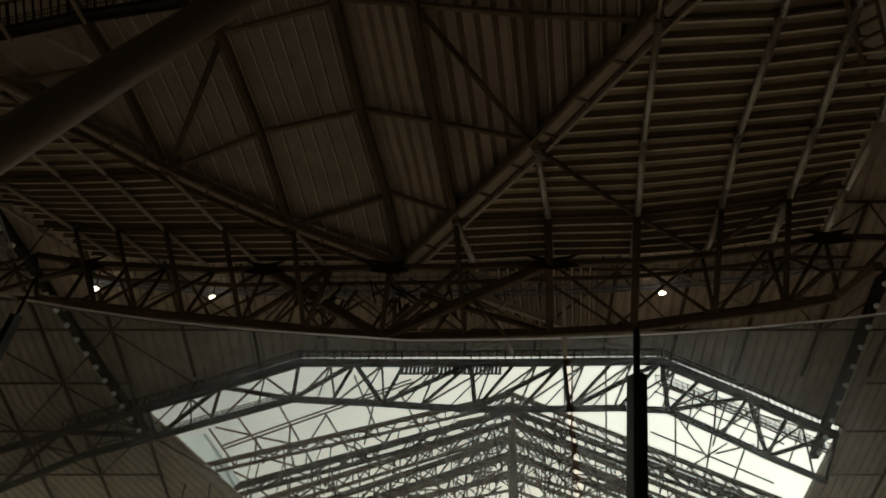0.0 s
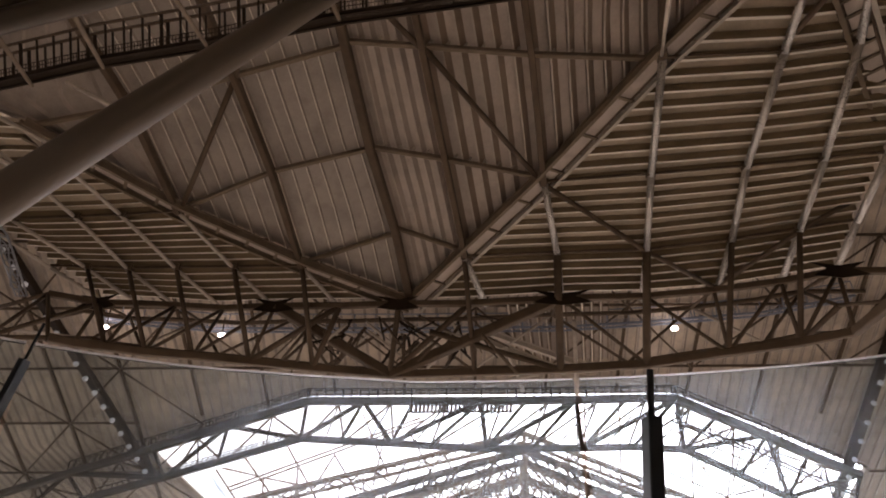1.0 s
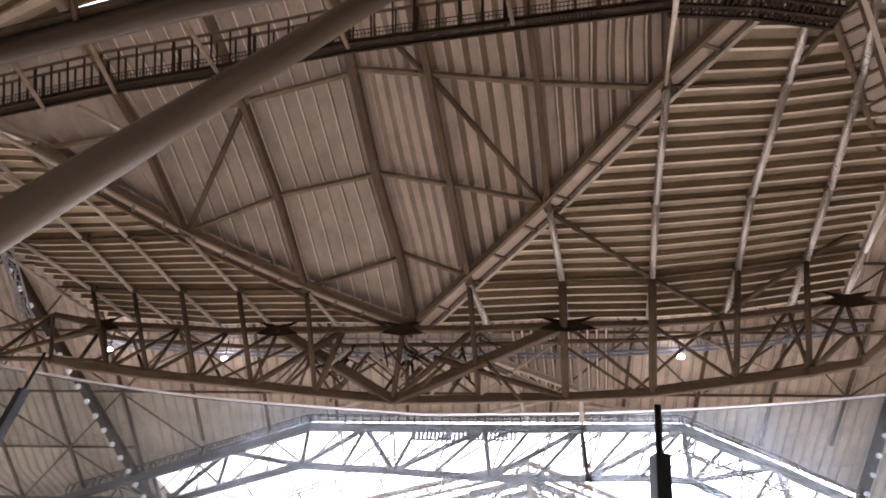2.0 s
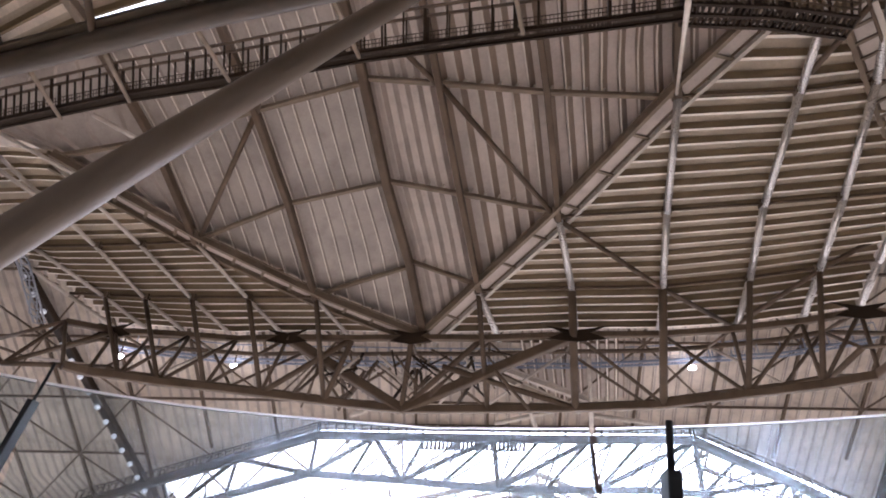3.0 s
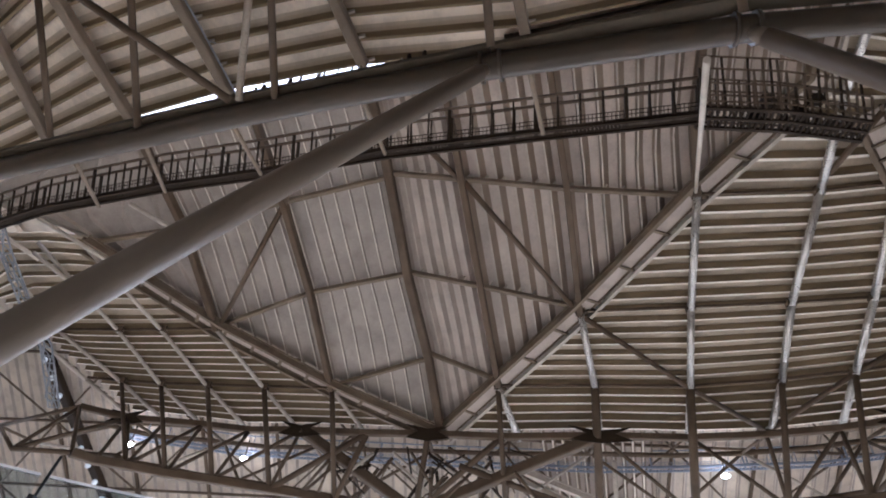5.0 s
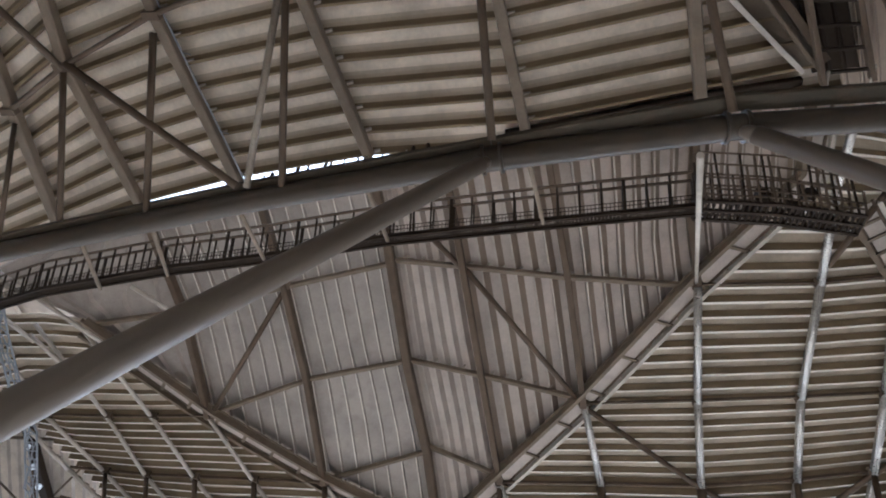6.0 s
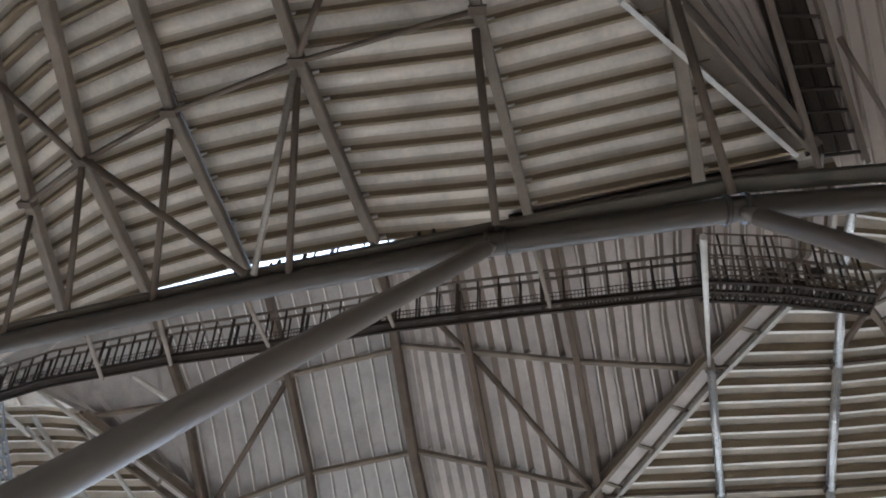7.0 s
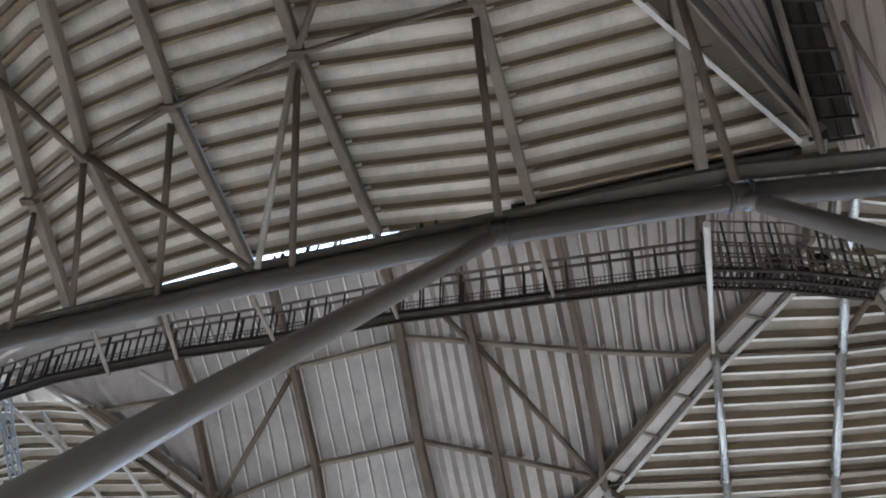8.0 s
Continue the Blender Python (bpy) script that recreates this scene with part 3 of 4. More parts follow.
for i in range(23):
    q = along(cage_line, i / 22)
    for dy in (-0.6, 0.6):
        member("upright", [q + Vector((0, dy, 0)), q + Vector((rng.uniform(-0.1, 0.1), dy, 0)) + LEAN * rng.choice((1.2, 1.9, 2.5, 2.5))], box_profile(0.1, 0.08), STEEL if i % 3 else DARK, cage)
for i in range(9):
    q = along(cage_line, 0.3 + 0.7 * rng.random())
    tube("service_pipe", [q + Vector((0, rng.uniform(-0.8, 0.8), 0.2)), q + Vector((rng.uniform(-0.8, 0.8), rng.uniform(-0.8, 0.8), rng.uniform(1.2, 2.6)))], rng.uniform(0.05, 0.11), PURLIN if i % 3 == 0 else DARK, cage, n=8)
for i in range(7):
    q = along(cage_line, 0.35 + 0.08 * i)
    v, f = box(-0.28, -0.2, 0.0, 0.28, 0.2, 0.5)
    mesh_object("junction_box", local(cage, [Vector(x) + q + Vector((0, 0.3 * (-1) ** i, 0.25 + 0.6 * (i % 3))) for x in v]), f, DARK, cage)

# ---------------------------------------------------------------- near roof, its truss and struts
EYE = Vector((0, 0, 1.3))
CHORD = [(-34.74, 23.33, 18), (-20.61, 15.12, 18), (-9.05, 12.31, 18), (-0.02, 10.4, 18), (7.48, 9.19, 18), (11.71, 8.86, 18), (17.09, 10.19, 18)]
near = thing("near_truss", CHORD[3], "large grey tubular chord truss carrying the near roof", "truss")
tube("main_chord", CHORD, 0.42, PIPE, near, "large round brown-grey pipe chord", 28)
member("top_flange", [Vector(p) + Vector((0, -0.42, 0.38)) for p in CHORD[:4]], box_profile(0.4, 0.22), OLIVE, near, "dark olive flange along the back of the pipe")
member("top_flange", [Vector(CHORD[3]) + Vector((0.05, -0.34, 0.36)), mixed(CHORD[3], CHORD[4], 0.45) + Vector((0, -0.5, 0.38))] + [Vector(p) + Vector((0.1, -0.66, 0.4)) for p in CHORD[4:]],
       box_profile(0.56, 0.24), OLIVE, near, "wide olive flange along the back of the pipe")
for k in (3, 4):
    d = (Vector(CHORD[k + 1]) - Vector(CHORD[k])).normalized()
    for s in (-0.25, 0.35):
        tube("collar", [Vector(CHORD[k]) + d * (s - 0.06), Vector(CHORD[k]) + d * (s + 0.06)], 0.52, PIPE, near, "welded pipe collar", 28)


def raking_strut(top, through_point, length, radius):
    d = (Vector(through_point) - Vector(top)).normalized()
    t = thing("raking_strut", top, "thick round grey steel strut leaning down from the chord", "strut", "raking struts")
    a, b = Vector(top), Vector(top) + d * length
    tube("shaft", [a + d * 0.9, b], radius, STRUT, t, n=32)
    v, f = sweep([a + d * 0.2, a + d * 0.9], round_profile(radius * 0.55, 20))
    n = 20
    for i in range(n):
        v[i + n] = (a + d * 0.95) + (v[i + n] - (a + d * 0.9)) * 1.82
    mesh_object("end_cone", local(t, v), f, STRUT, t, "tapered pipe end", True)
    tube("end_plate", [b, b + d * 0.15], radius * 1.5, DARK, t, "round base plate", 24)
    v, f = box(-1.0, -1.0, -14 - b.z, 1.0, 1.0, 0.3)
    mesh_object("pier", local(t, [Vector(x) + b + d * 0.15 for x in v]), f, CONCRETE, t, "concrete pier")
    return t


left_way = (Vector((-28.33, 28.03, 18)) - EYE).normalized()
raking_strut(CHORD[3], EYE + left_way * 9.0, 25.0, 0.275)
right_way = (Vector((12.46, 10.94, 18)) - EYE).normalized()
raking_strut(CHORD[4], EYE + right_way * 18.0, 26.0, 0.29)

RIBS_A = [
    [(-27.04, 19.71, 21.5), (-25.39, 14.12, 21.5), (-23.68, 9.45, 21.5), (-21.81, 3.35, 21.5), (-20.94, 0.49, 21.5)],
    [(-20.65, 17.23, 21.5), (-19.43, 10.3, 21.5), (-19.02, 7.27, 21.5), (-17.97, 4.57, 21.5), (-17.58, 1.6, 21.5)],
    [(-15.86, 15.36, 21.5), (-16.24, 8.48, 21.5), (-16.02, 4.61, 21.5), (-15.82, 2.68, 21.5), (-15.14, 2.05, 21.5)],
    [(-10.91, 13.94, 21.5), (-11.99, 6.62, 21.5), (-12.2, 4.13, 21.5), (-12.28, 2.81, 21.5), (-12.06, 2.1, 21.5)],
    [(-5.01, 12.45, 21.5), (-6.82, 4.95, 21.5), (-7.19, 3.01, 21.5), (-7.18, 2.56, 21.5), (-7.28, 1.84, 21.5)],
    [(1.33, 11.43, 21.5), (-0.55, 3.53, 21.5), (-0.71, 3.32, 21.5), (-0.83, 2.7, 21.5), (-0.93, 1.97, 21.5)],
    [(7.57, 9.98, 21.5), (5.54, 3.37, 21.5), (5.24, 3.59, 21.5), (5.14, 3.14, 21.5), (4.97, 2.43, 21.5)],
    [(11.04, 9.38, 21.5), (10.96, 8.74, 21.5), (7.85, 5.68, 21.5), (5.81, 3.75, 21.5), (4.29, 3.2, 21.5)],
]
near_roof = thing("near_roof", RIBS_A[4][0], "deeply ribbed beige sheet roof on box rafters", "roof", kind="structure")
for pts in RIBS_A[:7]:
    member("rafter", [pts[0], pts[1], pts[-1]], box_profile(0.4, 0.5), PURLIN, near_roof, "beige box rafter")
# purlins at even steps up the slope, counted from the eave
A_STEPS = 12


def up_slope(i, d):
    """The point d metres up rafter i from the eave; the two outermost rafters swing parallel to the third."""
    e, u = Vector(RIBS_A[i][0]), Vector(RIBS_A[i][1])
    own = (u - e).normalized()
    if i > 1 or d < 6:
        return e + own * d
    side = (Vector(RIBS_A[2][1]) - Vector(RIBS_A[2][0])).normalized()
    return e + own * 6 + side * (d - 6)


EAVE_DROP = (0, 0, 0, 0, 0.35, 0.85, 0.95)
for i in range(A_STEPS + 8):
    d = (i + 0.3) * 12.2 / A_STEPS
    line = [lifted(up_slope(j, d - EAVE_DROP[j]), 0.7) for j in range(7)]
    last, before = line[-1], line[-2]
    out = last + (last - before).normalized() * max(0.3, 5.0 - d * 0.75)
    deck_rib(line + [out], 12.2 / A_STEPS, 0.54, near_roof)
    if i < 13:
        for q in line:
            member("cleat", [q + Vector((0.18, -0.1, -0.46)), q + Vector((0.42, -0.14, -0.4))], box_profile(0.1, 0.14), PALE, near_roof)
for a, b in zip(RIBS_A[:7], RIBS_A[1:7]):
    ia = RIBS_A.index(a)
    sheet("roof_sheet", [up_slope(ia, d) for d in (-EAVE_DROP[ia], 6, 20)], [up_slope(ia + 1, d) for d in (-EAVE_DROP[ia + 1], 6, 20)], 14, 0.04, DECK, near_roof, lift=0.7, steps=4)
a, b = RIBS_A[6], RIBS_A[7]
far_a = Vector(a[0]) + (Vector(a[1]) - Vector(a[0])).normalized() * 20.0
sheet("roof_sheet", [a[0], far_a], [b[0], b[4]], 14, 0.04, DECK, near_roof, lift=0.68, steps=4)

# added roof blocks the sky, open along one narrow slot above the pipe
slot = [EYE + (Vector(p) - EYE) * (42.7 / 16.7) for p in CHORD]
for i in range(len(slot) - 1):
    gaps = [(6.0, 0.4) if 0 < j < 4 else (0.0, 0.0) for j in (i, i + 1)]
    for a, b in (((-15.4, -15.4), (slot[i].y - gaps[0][0], slot[i + 1].y - gaps[1][0])), ((slot[i].y + gaps[0][1], slot[i + 1].y + gaps[1][1]), (58, 58))):
        v = [(x, y, z) for z in (44.0, 44.4) for x, y in ((slot[i].x, a[0]), (slot[i + 1].x, a[1]), (slot[i + 1].x, b[1]), (slot[i].x, b[0]))]
        f = [(3, 2, 1, 0), (4, 5, 6, 7), (0, 1, 5, 4), (1, 2, 6, 5), (2, 3, 7, 6), (3, 0, 4, 7)]
        tagged(mesh_object("outer_roof", v, f, TAN), "plain tan roof sheet added to block light", "roof", kind="structure")

# its truss: an upper chord under the rafters, webs down to the pipe
UPPER = [lifted(r[1], -0.25) for r in RIBS_A[1:6]]
tube("upper_chord", UPPER, 0.1, STEEL, near)
tube("upper_chord", [lifted(p, 0.22) for p in UPPER], 0.05, DARK, near, n=8)
RAIL = material("worn_web_paint", (0.3, 0.24, 0.18), 0.3, vary=0.2, dirt=RUST, dirt_amount=0.3)
WEBS = [
    ((-19.43, 10.82, 21.2), (-20.21, 14.75, 18), 0.1, STEEL), ((-16.25, 8.65, 21.2), (-17.5, 14.7, 18), 0.12, STEEL), ((-12.13, 7.21, 21.2), (-13.18, 13.14, 18), 0.13, STEEL),
    ((-6.95, 5.25, 21.2), (-8.79, 11.65, 18), 0.13, RAIL), ((-6.89, 5.48, 21.2), (-7.47, 11.59, 18), 0.13, STEEL), ((-0.62, 4.11, 21.2), (0, 9.67, 18), 0.14, STEEL),
    ((5.47, 3.16, 21.2), (7.31, 8.64, 18), 0.14, STEEL), ((-18.34, 5.16, 21.3), (-16.2, 8.54, 21.2), 0.14, STEEL), ((-16.02, 8.35, 21.2), (-9.13, 11.62, 18), 0.15, STEEL),
    ((-6.68, 4.69, 21.2), (-5.5, 2.67, 21.2), 0.12, STEEL), ((-5.04, 12.37, 21.2), (-4.22, 11.04, 18), 0.08, PALE), ((1.26, 11.31, 21.2), (1.09, 10, 18), 0.08, PALE),
]
for a, b, r, m in WEBS:
    tube("web", [a, b], r, m, near)
for p in UPPER:
    v, f = box(-0.3, -0.14, -0.16, 0.3, 0.14, 0.2)
    mesh_object("node_block", local(near, [Vector(x) + p for x in v]), f, STEEL, near)
tube("tie_rod", [(6.73, 10.2, 18), (16.89, 33.74, 36.63)], 0.12, PALE, near, "long pale tie tube")
# loose brackets and a conduit along one rafter
conduit = thing("conduit", RIBS_A[3][0], "thin grey conduit clipped along a rafter", "conduit")
cp = [mixed(RIBS_A[3][0], RIBS_A[3][1], k) + Vector((0.24 + 0.03 * math.sin(k * 40), 0, 0.05)) for k in (0.02, 0.2, 0.35, 0.5, 0.62, 0.8, 0.95, 1.1, 1.4)]
tube("pipe", cp, 0.035, GALV, conduit, n=8)
for i in (2, 5, 7):
    tube("clip", [cp[i], cp[i] + Vector((0.35, 0.05, -0.1))], 0.025, GALV, conduit, n=6)

# short brackets and packs that break up the open slot under the eave
EAVE = [Vector(r[0]) for r in RIBS_A]
for i in range(30):
    q = along(EAVE, 0.2 + 0.46 * (i + rng.uniform(0.1, 0.9)) / 30) + Vector((0, 0.12, 0))
    tube("eave_hanger", [lifted(q, 0.5), lifted(q, -rng.uniform(0.5, 1.0))], rng.choice((0.03, 0.05, 0.09)), PALE if i % 3 == 0 else DARK, near_roof, n=8)
    if i % 4 == 0:
        d = (along(EAVE, 0.5) - along(EAVE, 0.4)).normalized()
        member("bracket", [lifted(q, -0.25), lifted(q + d * rng.uniform(0.3, 0.7), -0.25)], box_profile(0.12, 0.1), PALE, near_roof)
eave_strip = [along(EAVE, 0.73 + 0.27 * i / 8) + Vector((0, 0.3, 0.3)) for i in range(9)]
# added dark strip fills the dark band between eave and pipe
member("eave_trough", eave_strip, box_profile(0.8, 0.3), DARK, near_roof, "dark strip added under the eave")
for i in range(14):
    q = along(eave_strip, (i + rng.uniform(0.3, 0.7)) / 14) + Vector((0, rng.uniform(-0.1, 0.1), -0.25))
    tube("rib_end", [q, q + Vector((0.34, -0.1, 0.02))], rng.uniform(0.1, 0.16), PURLIN, near_roof, "rounded sheet end", n=10)

# the next fold: valley beams, ladder frame and the sheet beyond
near_valley = thing("near_valley", (10.96, 8.53, 21.2), "pale steel valley beams beside a dark ladder frame", "roof", kind="structure")
for (a, b, w), m in ((((3.98, 3.47, 21.45), (10.65, 8.87, 21.45), 0.16), PALE), (((5.98, 3.31, 21.45), (11.29, 8.46, 21.45), 0.24), STEEL), (((5.14, 3.1, 21.45), (11.04, 8.69, 21.45), 0.1), PURLIN)):
    member("valley_channel", [a, b], beam_profile(w, 0.5), m, near_valley)
sheet("gutter_plate", [(4.36, 3.54, 21.7), (10.81, 8.96, 21.7)], [(5.8, 3.16, 21.7), (11.38, 8.59, 21.7)], 2, 0.02, PURLIN, near_valley)
sheet("roof_sheet", [(4.57, 1.89, 22.1), (11.65, 8.93, 22.1)], [(8.25, 2.07, 22.1), (12.32, 9.51, 22.1)], 7, 0.12, FOLD_DARK, near_valley, across=False)
sheet("roof_sheet", [(8.37, 2.1, 22.4), (12.57, 10.21, 22.4)], [(13.49, 1.28, 22.4), (18.32, 11.39, 22.4)], 9, 0.14, FOLD_DARK, near_valley, across=False)
ladder = thing("ladder_frame", (11.49, 6.63, 21.5), "dark steel ladder frame rising along the fold", "ladder")
LA, LB = [(8.15, 3.21, 21), (11.35, 9.19, 21)], [(9.64, 3.38, 21), (12.87, 9, 21)]
for l in (LA, LB):
    member("stile", l, box_profile(0.16, 0.35), STEEL, ladder)
    member("stile", [Vector(p) + Vector((0.28, 0, 0.8)) for p in l], box_profile(0.12, 0.2), DARK, ladder)
for i in range(8):
    member("rung", [along(LA, i / 7.5), along(LB, i / 7.5)], box_profile(0.1, 0.12), DARK, ladder)
sheet("back_panel", [lifted(p, 0.9) for p in LA], [lifted(p, 0.9) for p in LB], 3, 0.08, DARK, ladder, across=False)
tube("brace", [(10.8, 4.81, 21.1), (13.7, 8.14, 21.1)], 0.08, STEEL, ladder)
for a, b in (((11.28, 8.67, 20.9), (11.52, 9.72, 20.9)), ((12.67, 8.45, 20.9), (12.96, 9.67, 20.9))):
    tube("end_bar", [a, b], 0.06, PALE, ladder, n=8)

# ---------------------------------------------------------------- far slope with its bright opening
O_TOP = [(-44.07, 86.49, 15.43), (-20.03, 79.29, 20.84), (30.36, 79.07, 21), (60.07, 90.03, 12.77)]
SIDE_L = [O_TOP[0], (-41.71, 92.3, 11.07), (-26, 112, -3.7)]
SIDE_R = [O_TOP[3], (59.38, 104.58, 1.86)]
slope = thing("far_slope", (0, 66, 30.8), "grey-tan ribbed sheet slope falling towards the open end", "roof", kind="structure")


def on_slope(x, y, up=0.0):
    return Vector((x, y, 80.3 - 0.75 * y + up))


xl, xr = O_TOP[0][0], O_TOP[3][0]
y_low = 112.0
y_side = O_TOP[0][1]
sheet("roof_sheet", [on_slope(-125, 50), on_slope(xl, 50)], [on_slope(-125, y_side), on_slope(xl, y_side)], 60, 0.2, TAN, slope, steps=6, web=WEB_SHADE)
sheet("roof_sheet", [on_slope(-125, y_side), on_slope(xl, y_side)], [on_slope(-125, y_low), SIDE_L[2]], 60, 0.2, TAN, slope, steps=4, web=WEB_SHADE)
MILK = bpy.data.materials.new("milky_sheet")
MILK.use_nodes = True
m_thin = MILK.node_tree.nodes.new("ShaderNodeBsdfTranslucent")
m_thin.inputs["Color"].default_value = (0.62, 0.68, 0.72, 1)
MILK.node_tree.links.new(m_thin.outputs[0], MILK.node_tree.nodes["Material Output"].inputs["Surface"])
v = [(x, y, z) for y in (101, 101.06) for x, z in ((-45.64, 11.99), (-39.72, 13.26), (-32.96, 5.86), (-34.53, 4.17))]
mesh_object("side_panel", local(slope, v), [(3, 2, 1, 0), (4, 5, 6, 7), (0, 1, 5, 4), (1, 2, 6, 5), (2, 3, 7, 6), (3, 0, 4, 7)], MILK, slope, "milky translucent side panel of the opening")
sheet("roof_sheet", [on_slope(xl, 50), on_slope(O_TOP[1][0], 50), on_slope(O_TOP[2][0], 50), on_slope(xr, 50)], O_TOP, 70, 0.22, TAN, slope, steps=6, web=WEB_SHADE)
sheet("roof_sheet", [on_slope(xr, 50), on_slope(130, 50)], [on_slope(xr, y_low), on_slope(130, y_low)], 50, 0.2, TAN, slope, steps=8, web=WEB_SHADE)
for i in range(-9, 11):
    x = i * 9.5 + 3
    inside = xl < x < xr
    y1 = 80.0 if inside and O_TOP[1][0] < x < O_TOP[2][0] else (83.0 if inside else 108.0)
    member("rafter", [on_slope(x, 60, -0.4), on_slope(x, y1 - 1.5, -0.4)], box_profile(0.34, 0.4), STEEL, slope)
    for j in range(5):
        y0 = 60 + 7.5 * j
        if not inside or y0 + 7.5 < 79:
            tube("brace", [on_slope(x, y0, -0.7), on_slope(x + 9.5, y0 + 7.5, -0.7)] if (i + j) % 2 else [on_slope(x + 9.5, y0, -0.7), on_slope(x, y0 + 7.5, -0.7)], 0.13, STEEL, slope, n=8)
for j in range(6):
    y = 60 + 7.5 * j
    spans = ((-90, 110),) if y < 78 else ((-90, xl), (xr, 110))
    for x0, x1 in spans:
        member("cross_beam", [on_slope(x0, y, -0.5), on_slope(x1, y, -0.5)], box_profile(0.3, 0.3), STEEL, slope)
for s in (SIDE_L, SIDE_R):
    member("edge_beam", s, box_profile(0.9, 0.9), PALE, slope, "pale edge beam of the opening")


def lamp_row(start, end, count):
    """A dark beam with round lamps at even steps."""
    t = thing("lamp_row", start, "dark beam carrying a row of round white lamps", "lamp row", "lamp rows")
    a, b = Vector(start), Vector(end)
    member("beam", [a, b], box_profile(1.3, 0.8), DARK, t)
    down = Vector((0, -0.6, -0.8)) * 0.75
    for i in range(count):
        c = a.lerp(b, (i + 0.5) / count) + down
        bm = bmesh.new()
        bmesh.ops.create_uvsphere(bm, u_segments=12, v_segments=8, radius=0.36)
        me = bpy.data.meshes.new("lamp")
        bm.to_mesh(me)
        bm.free()
        me.shade_smooth()
        me.materials.append(BULB)
        o = new("lamp", me)
        o.parent, o.location = t, c - a
        v, f = sweep([Vector((0, 0, 0)), -down * 0.9], round_profile(0.2, 10))
        mesh_object("socket", v, f, DARK, o, "dark lamp socket")


lamp_row((-53.99, 56.97, 36.07), (-44.1, 89.03, 12.03), 17)
lamp_row((55.24, 66.58, 28.86), (56.39, 93.16, 8.93), 10)

member("fascia", [lifted(p, 0.15) for p in O_TOP], box_profile(0.2, 0.3), STEEL, slope, "dark fascia over the opening")
W_TOP = [(-69.54, 92.3, 9.08), (-56.12, 88.46, 11.95), (-42.4, 84.64, 14.82), (-31.08, 81.41, 17.24), (-19.63, 78.02, 19.78), (-12.03, 78.05, 19.76), (-5.23, 78.07, 19.75), (3.79, 78.07, 19.75), (9.77, 78.06, 19.76), (16.46, 77.96, 19.83), (23.11, 77.85, 19.91), (29.73, 77.8, 19.95), (35.76, 80.19, 18.15), (43.13, 82.93, 16.1), (49.71, 85.7, 14.03), (58, 88.85, 11.66)]
W_LOW = [(-70.31, 97.68, 4.04), (-54.47, 91.38, 8.77), (-41.63, 87.92, 11.36), (-33.31, 85.58, 13.12), (-21.02, 82.16, 15.68), (-15.6, 82.5, 15.43), (-8.62, 82.83, 15.18), (-3.26, 83.25, 14.86), (4.56, 83.68, 14.54), (10.81, 83.69, 14.53), (17.81, 83.63, 14.58), (24.78, 83.49, 14.68), (31.85, 83.9, 14.38), (40.55, 87.7, 11.53), (48.32, 91.24, 8.87), (58.72, 95.57, 5.62)]
gable = thing("gable_truss", W_TOP[4], "dark brown steel truss framing the bright open end", "truss")
member("top_chord", W_TOP, box_profile(0.95, 0.95), DARK, gable)
member("bottom_chord", W_LOW, box_profile(0.9, 0.9), DARK, gable)
for i in range(len(W_TOP)):
    tube("post", [W_TOP[i], W_LOW[i]], 0.26, DARK, gable, n=10)
    if i + 1 < len(W_TOP):
        a, b = (W_TOP[i], W_LOW[i + 1]) if i % 2 else (W_LOW[i], W_TOP[i + 1])
        tube("diagonal", [a, b], 0.34, DARK, gable, n=10)
        # lighter bracing of the truss's rear plane
        back = Vector((0, 2.6, 0.3))
        mid_top, mid_low = mixed(W_TOP[i], W_TOP[i + 1], 0.5) + back, mixed(W_LOW[i], W_LOW[i + 1], 0.5) + back
        tube("rear_web", [mid_top, Vector(W_LOW[i]) + back], 0.17, STEEL, gable, n=8)
        tube("rear_web", [mid_top, Vector(W_LOW[i + 1]) + back], 0.17, STEEL, gable, n=8)
        tube("rear_post", [mid_top, mid_low], 0.12, DARK, gable, n=8)
        tube("rear_chord", [Vector(W_TOP[i]) + back, Vector(W_TOP[i + 1]) + back], 0.2, STEEL, gable, n=8)
GW = [[Vector(p) + Vector((0, 2.2, 0.2)) for p in W_LOW[1:5]], [Vector(p) + Vector((0, 2.2, 0.2)) for p in W_TOP[11:16]]]
for line in GW:
    railed_walk("gable_walk", [p + Vector((0, 0, 0.1 if line is GW[0] else -2.6)) for p in line], "light lattice walkway along the open end", 1.0, 1.2, 0.9, DARK, DARK, DARK, mesh_rows=2)
for line in (W_TOP[1:5], W_TOP[4:12], W_TOP[11:16]):
    railed_walk("gable_walk", [Vector(p) + Vector((0, 0.3, 0.45)) for p in line], "dark railed walkway on the truss over the open end", 0.8, 1.25, 1.15, DARK, DARK, DARK, mesh_rows=1)
louvre = thing("louvre_bank", (0.6, 79.4, 19.2), "dark louvred bank of slats under the truss top chord", "louvres")
for i in range(26):
    x = -5.6 + 13.4 * i / 25
    member("slat", [(x, 79.4, 18.7), (x + 0.12, 79.4, 19.6)], box_profile(0.22, 0.4), DARK, louvre)
for z in (18.6, 19.7):
    member("louvre_rail", [(-5.9, 79.4, z), (8.1, 79.4, z)], box_profile(0.25, 0.22), DARK, louvre)


# added glow sheet far behind the open end: whitens the sky, passes the sun
SKY_GLOW = bpy.data.materials.new("sky_glow")
SKY_GLOW.use_nodes = True
ct = SKY_GLOW.node_tree
ct.nodes.remove(ct.nodes["Principled BSDF"])
c_clear, c_glow, c_sum = [ct.nodes.new(k) for k in ("ShaderNodeBsdfTransparent", "ShaderNodeEmission", "ShaderNodeAddShader")]
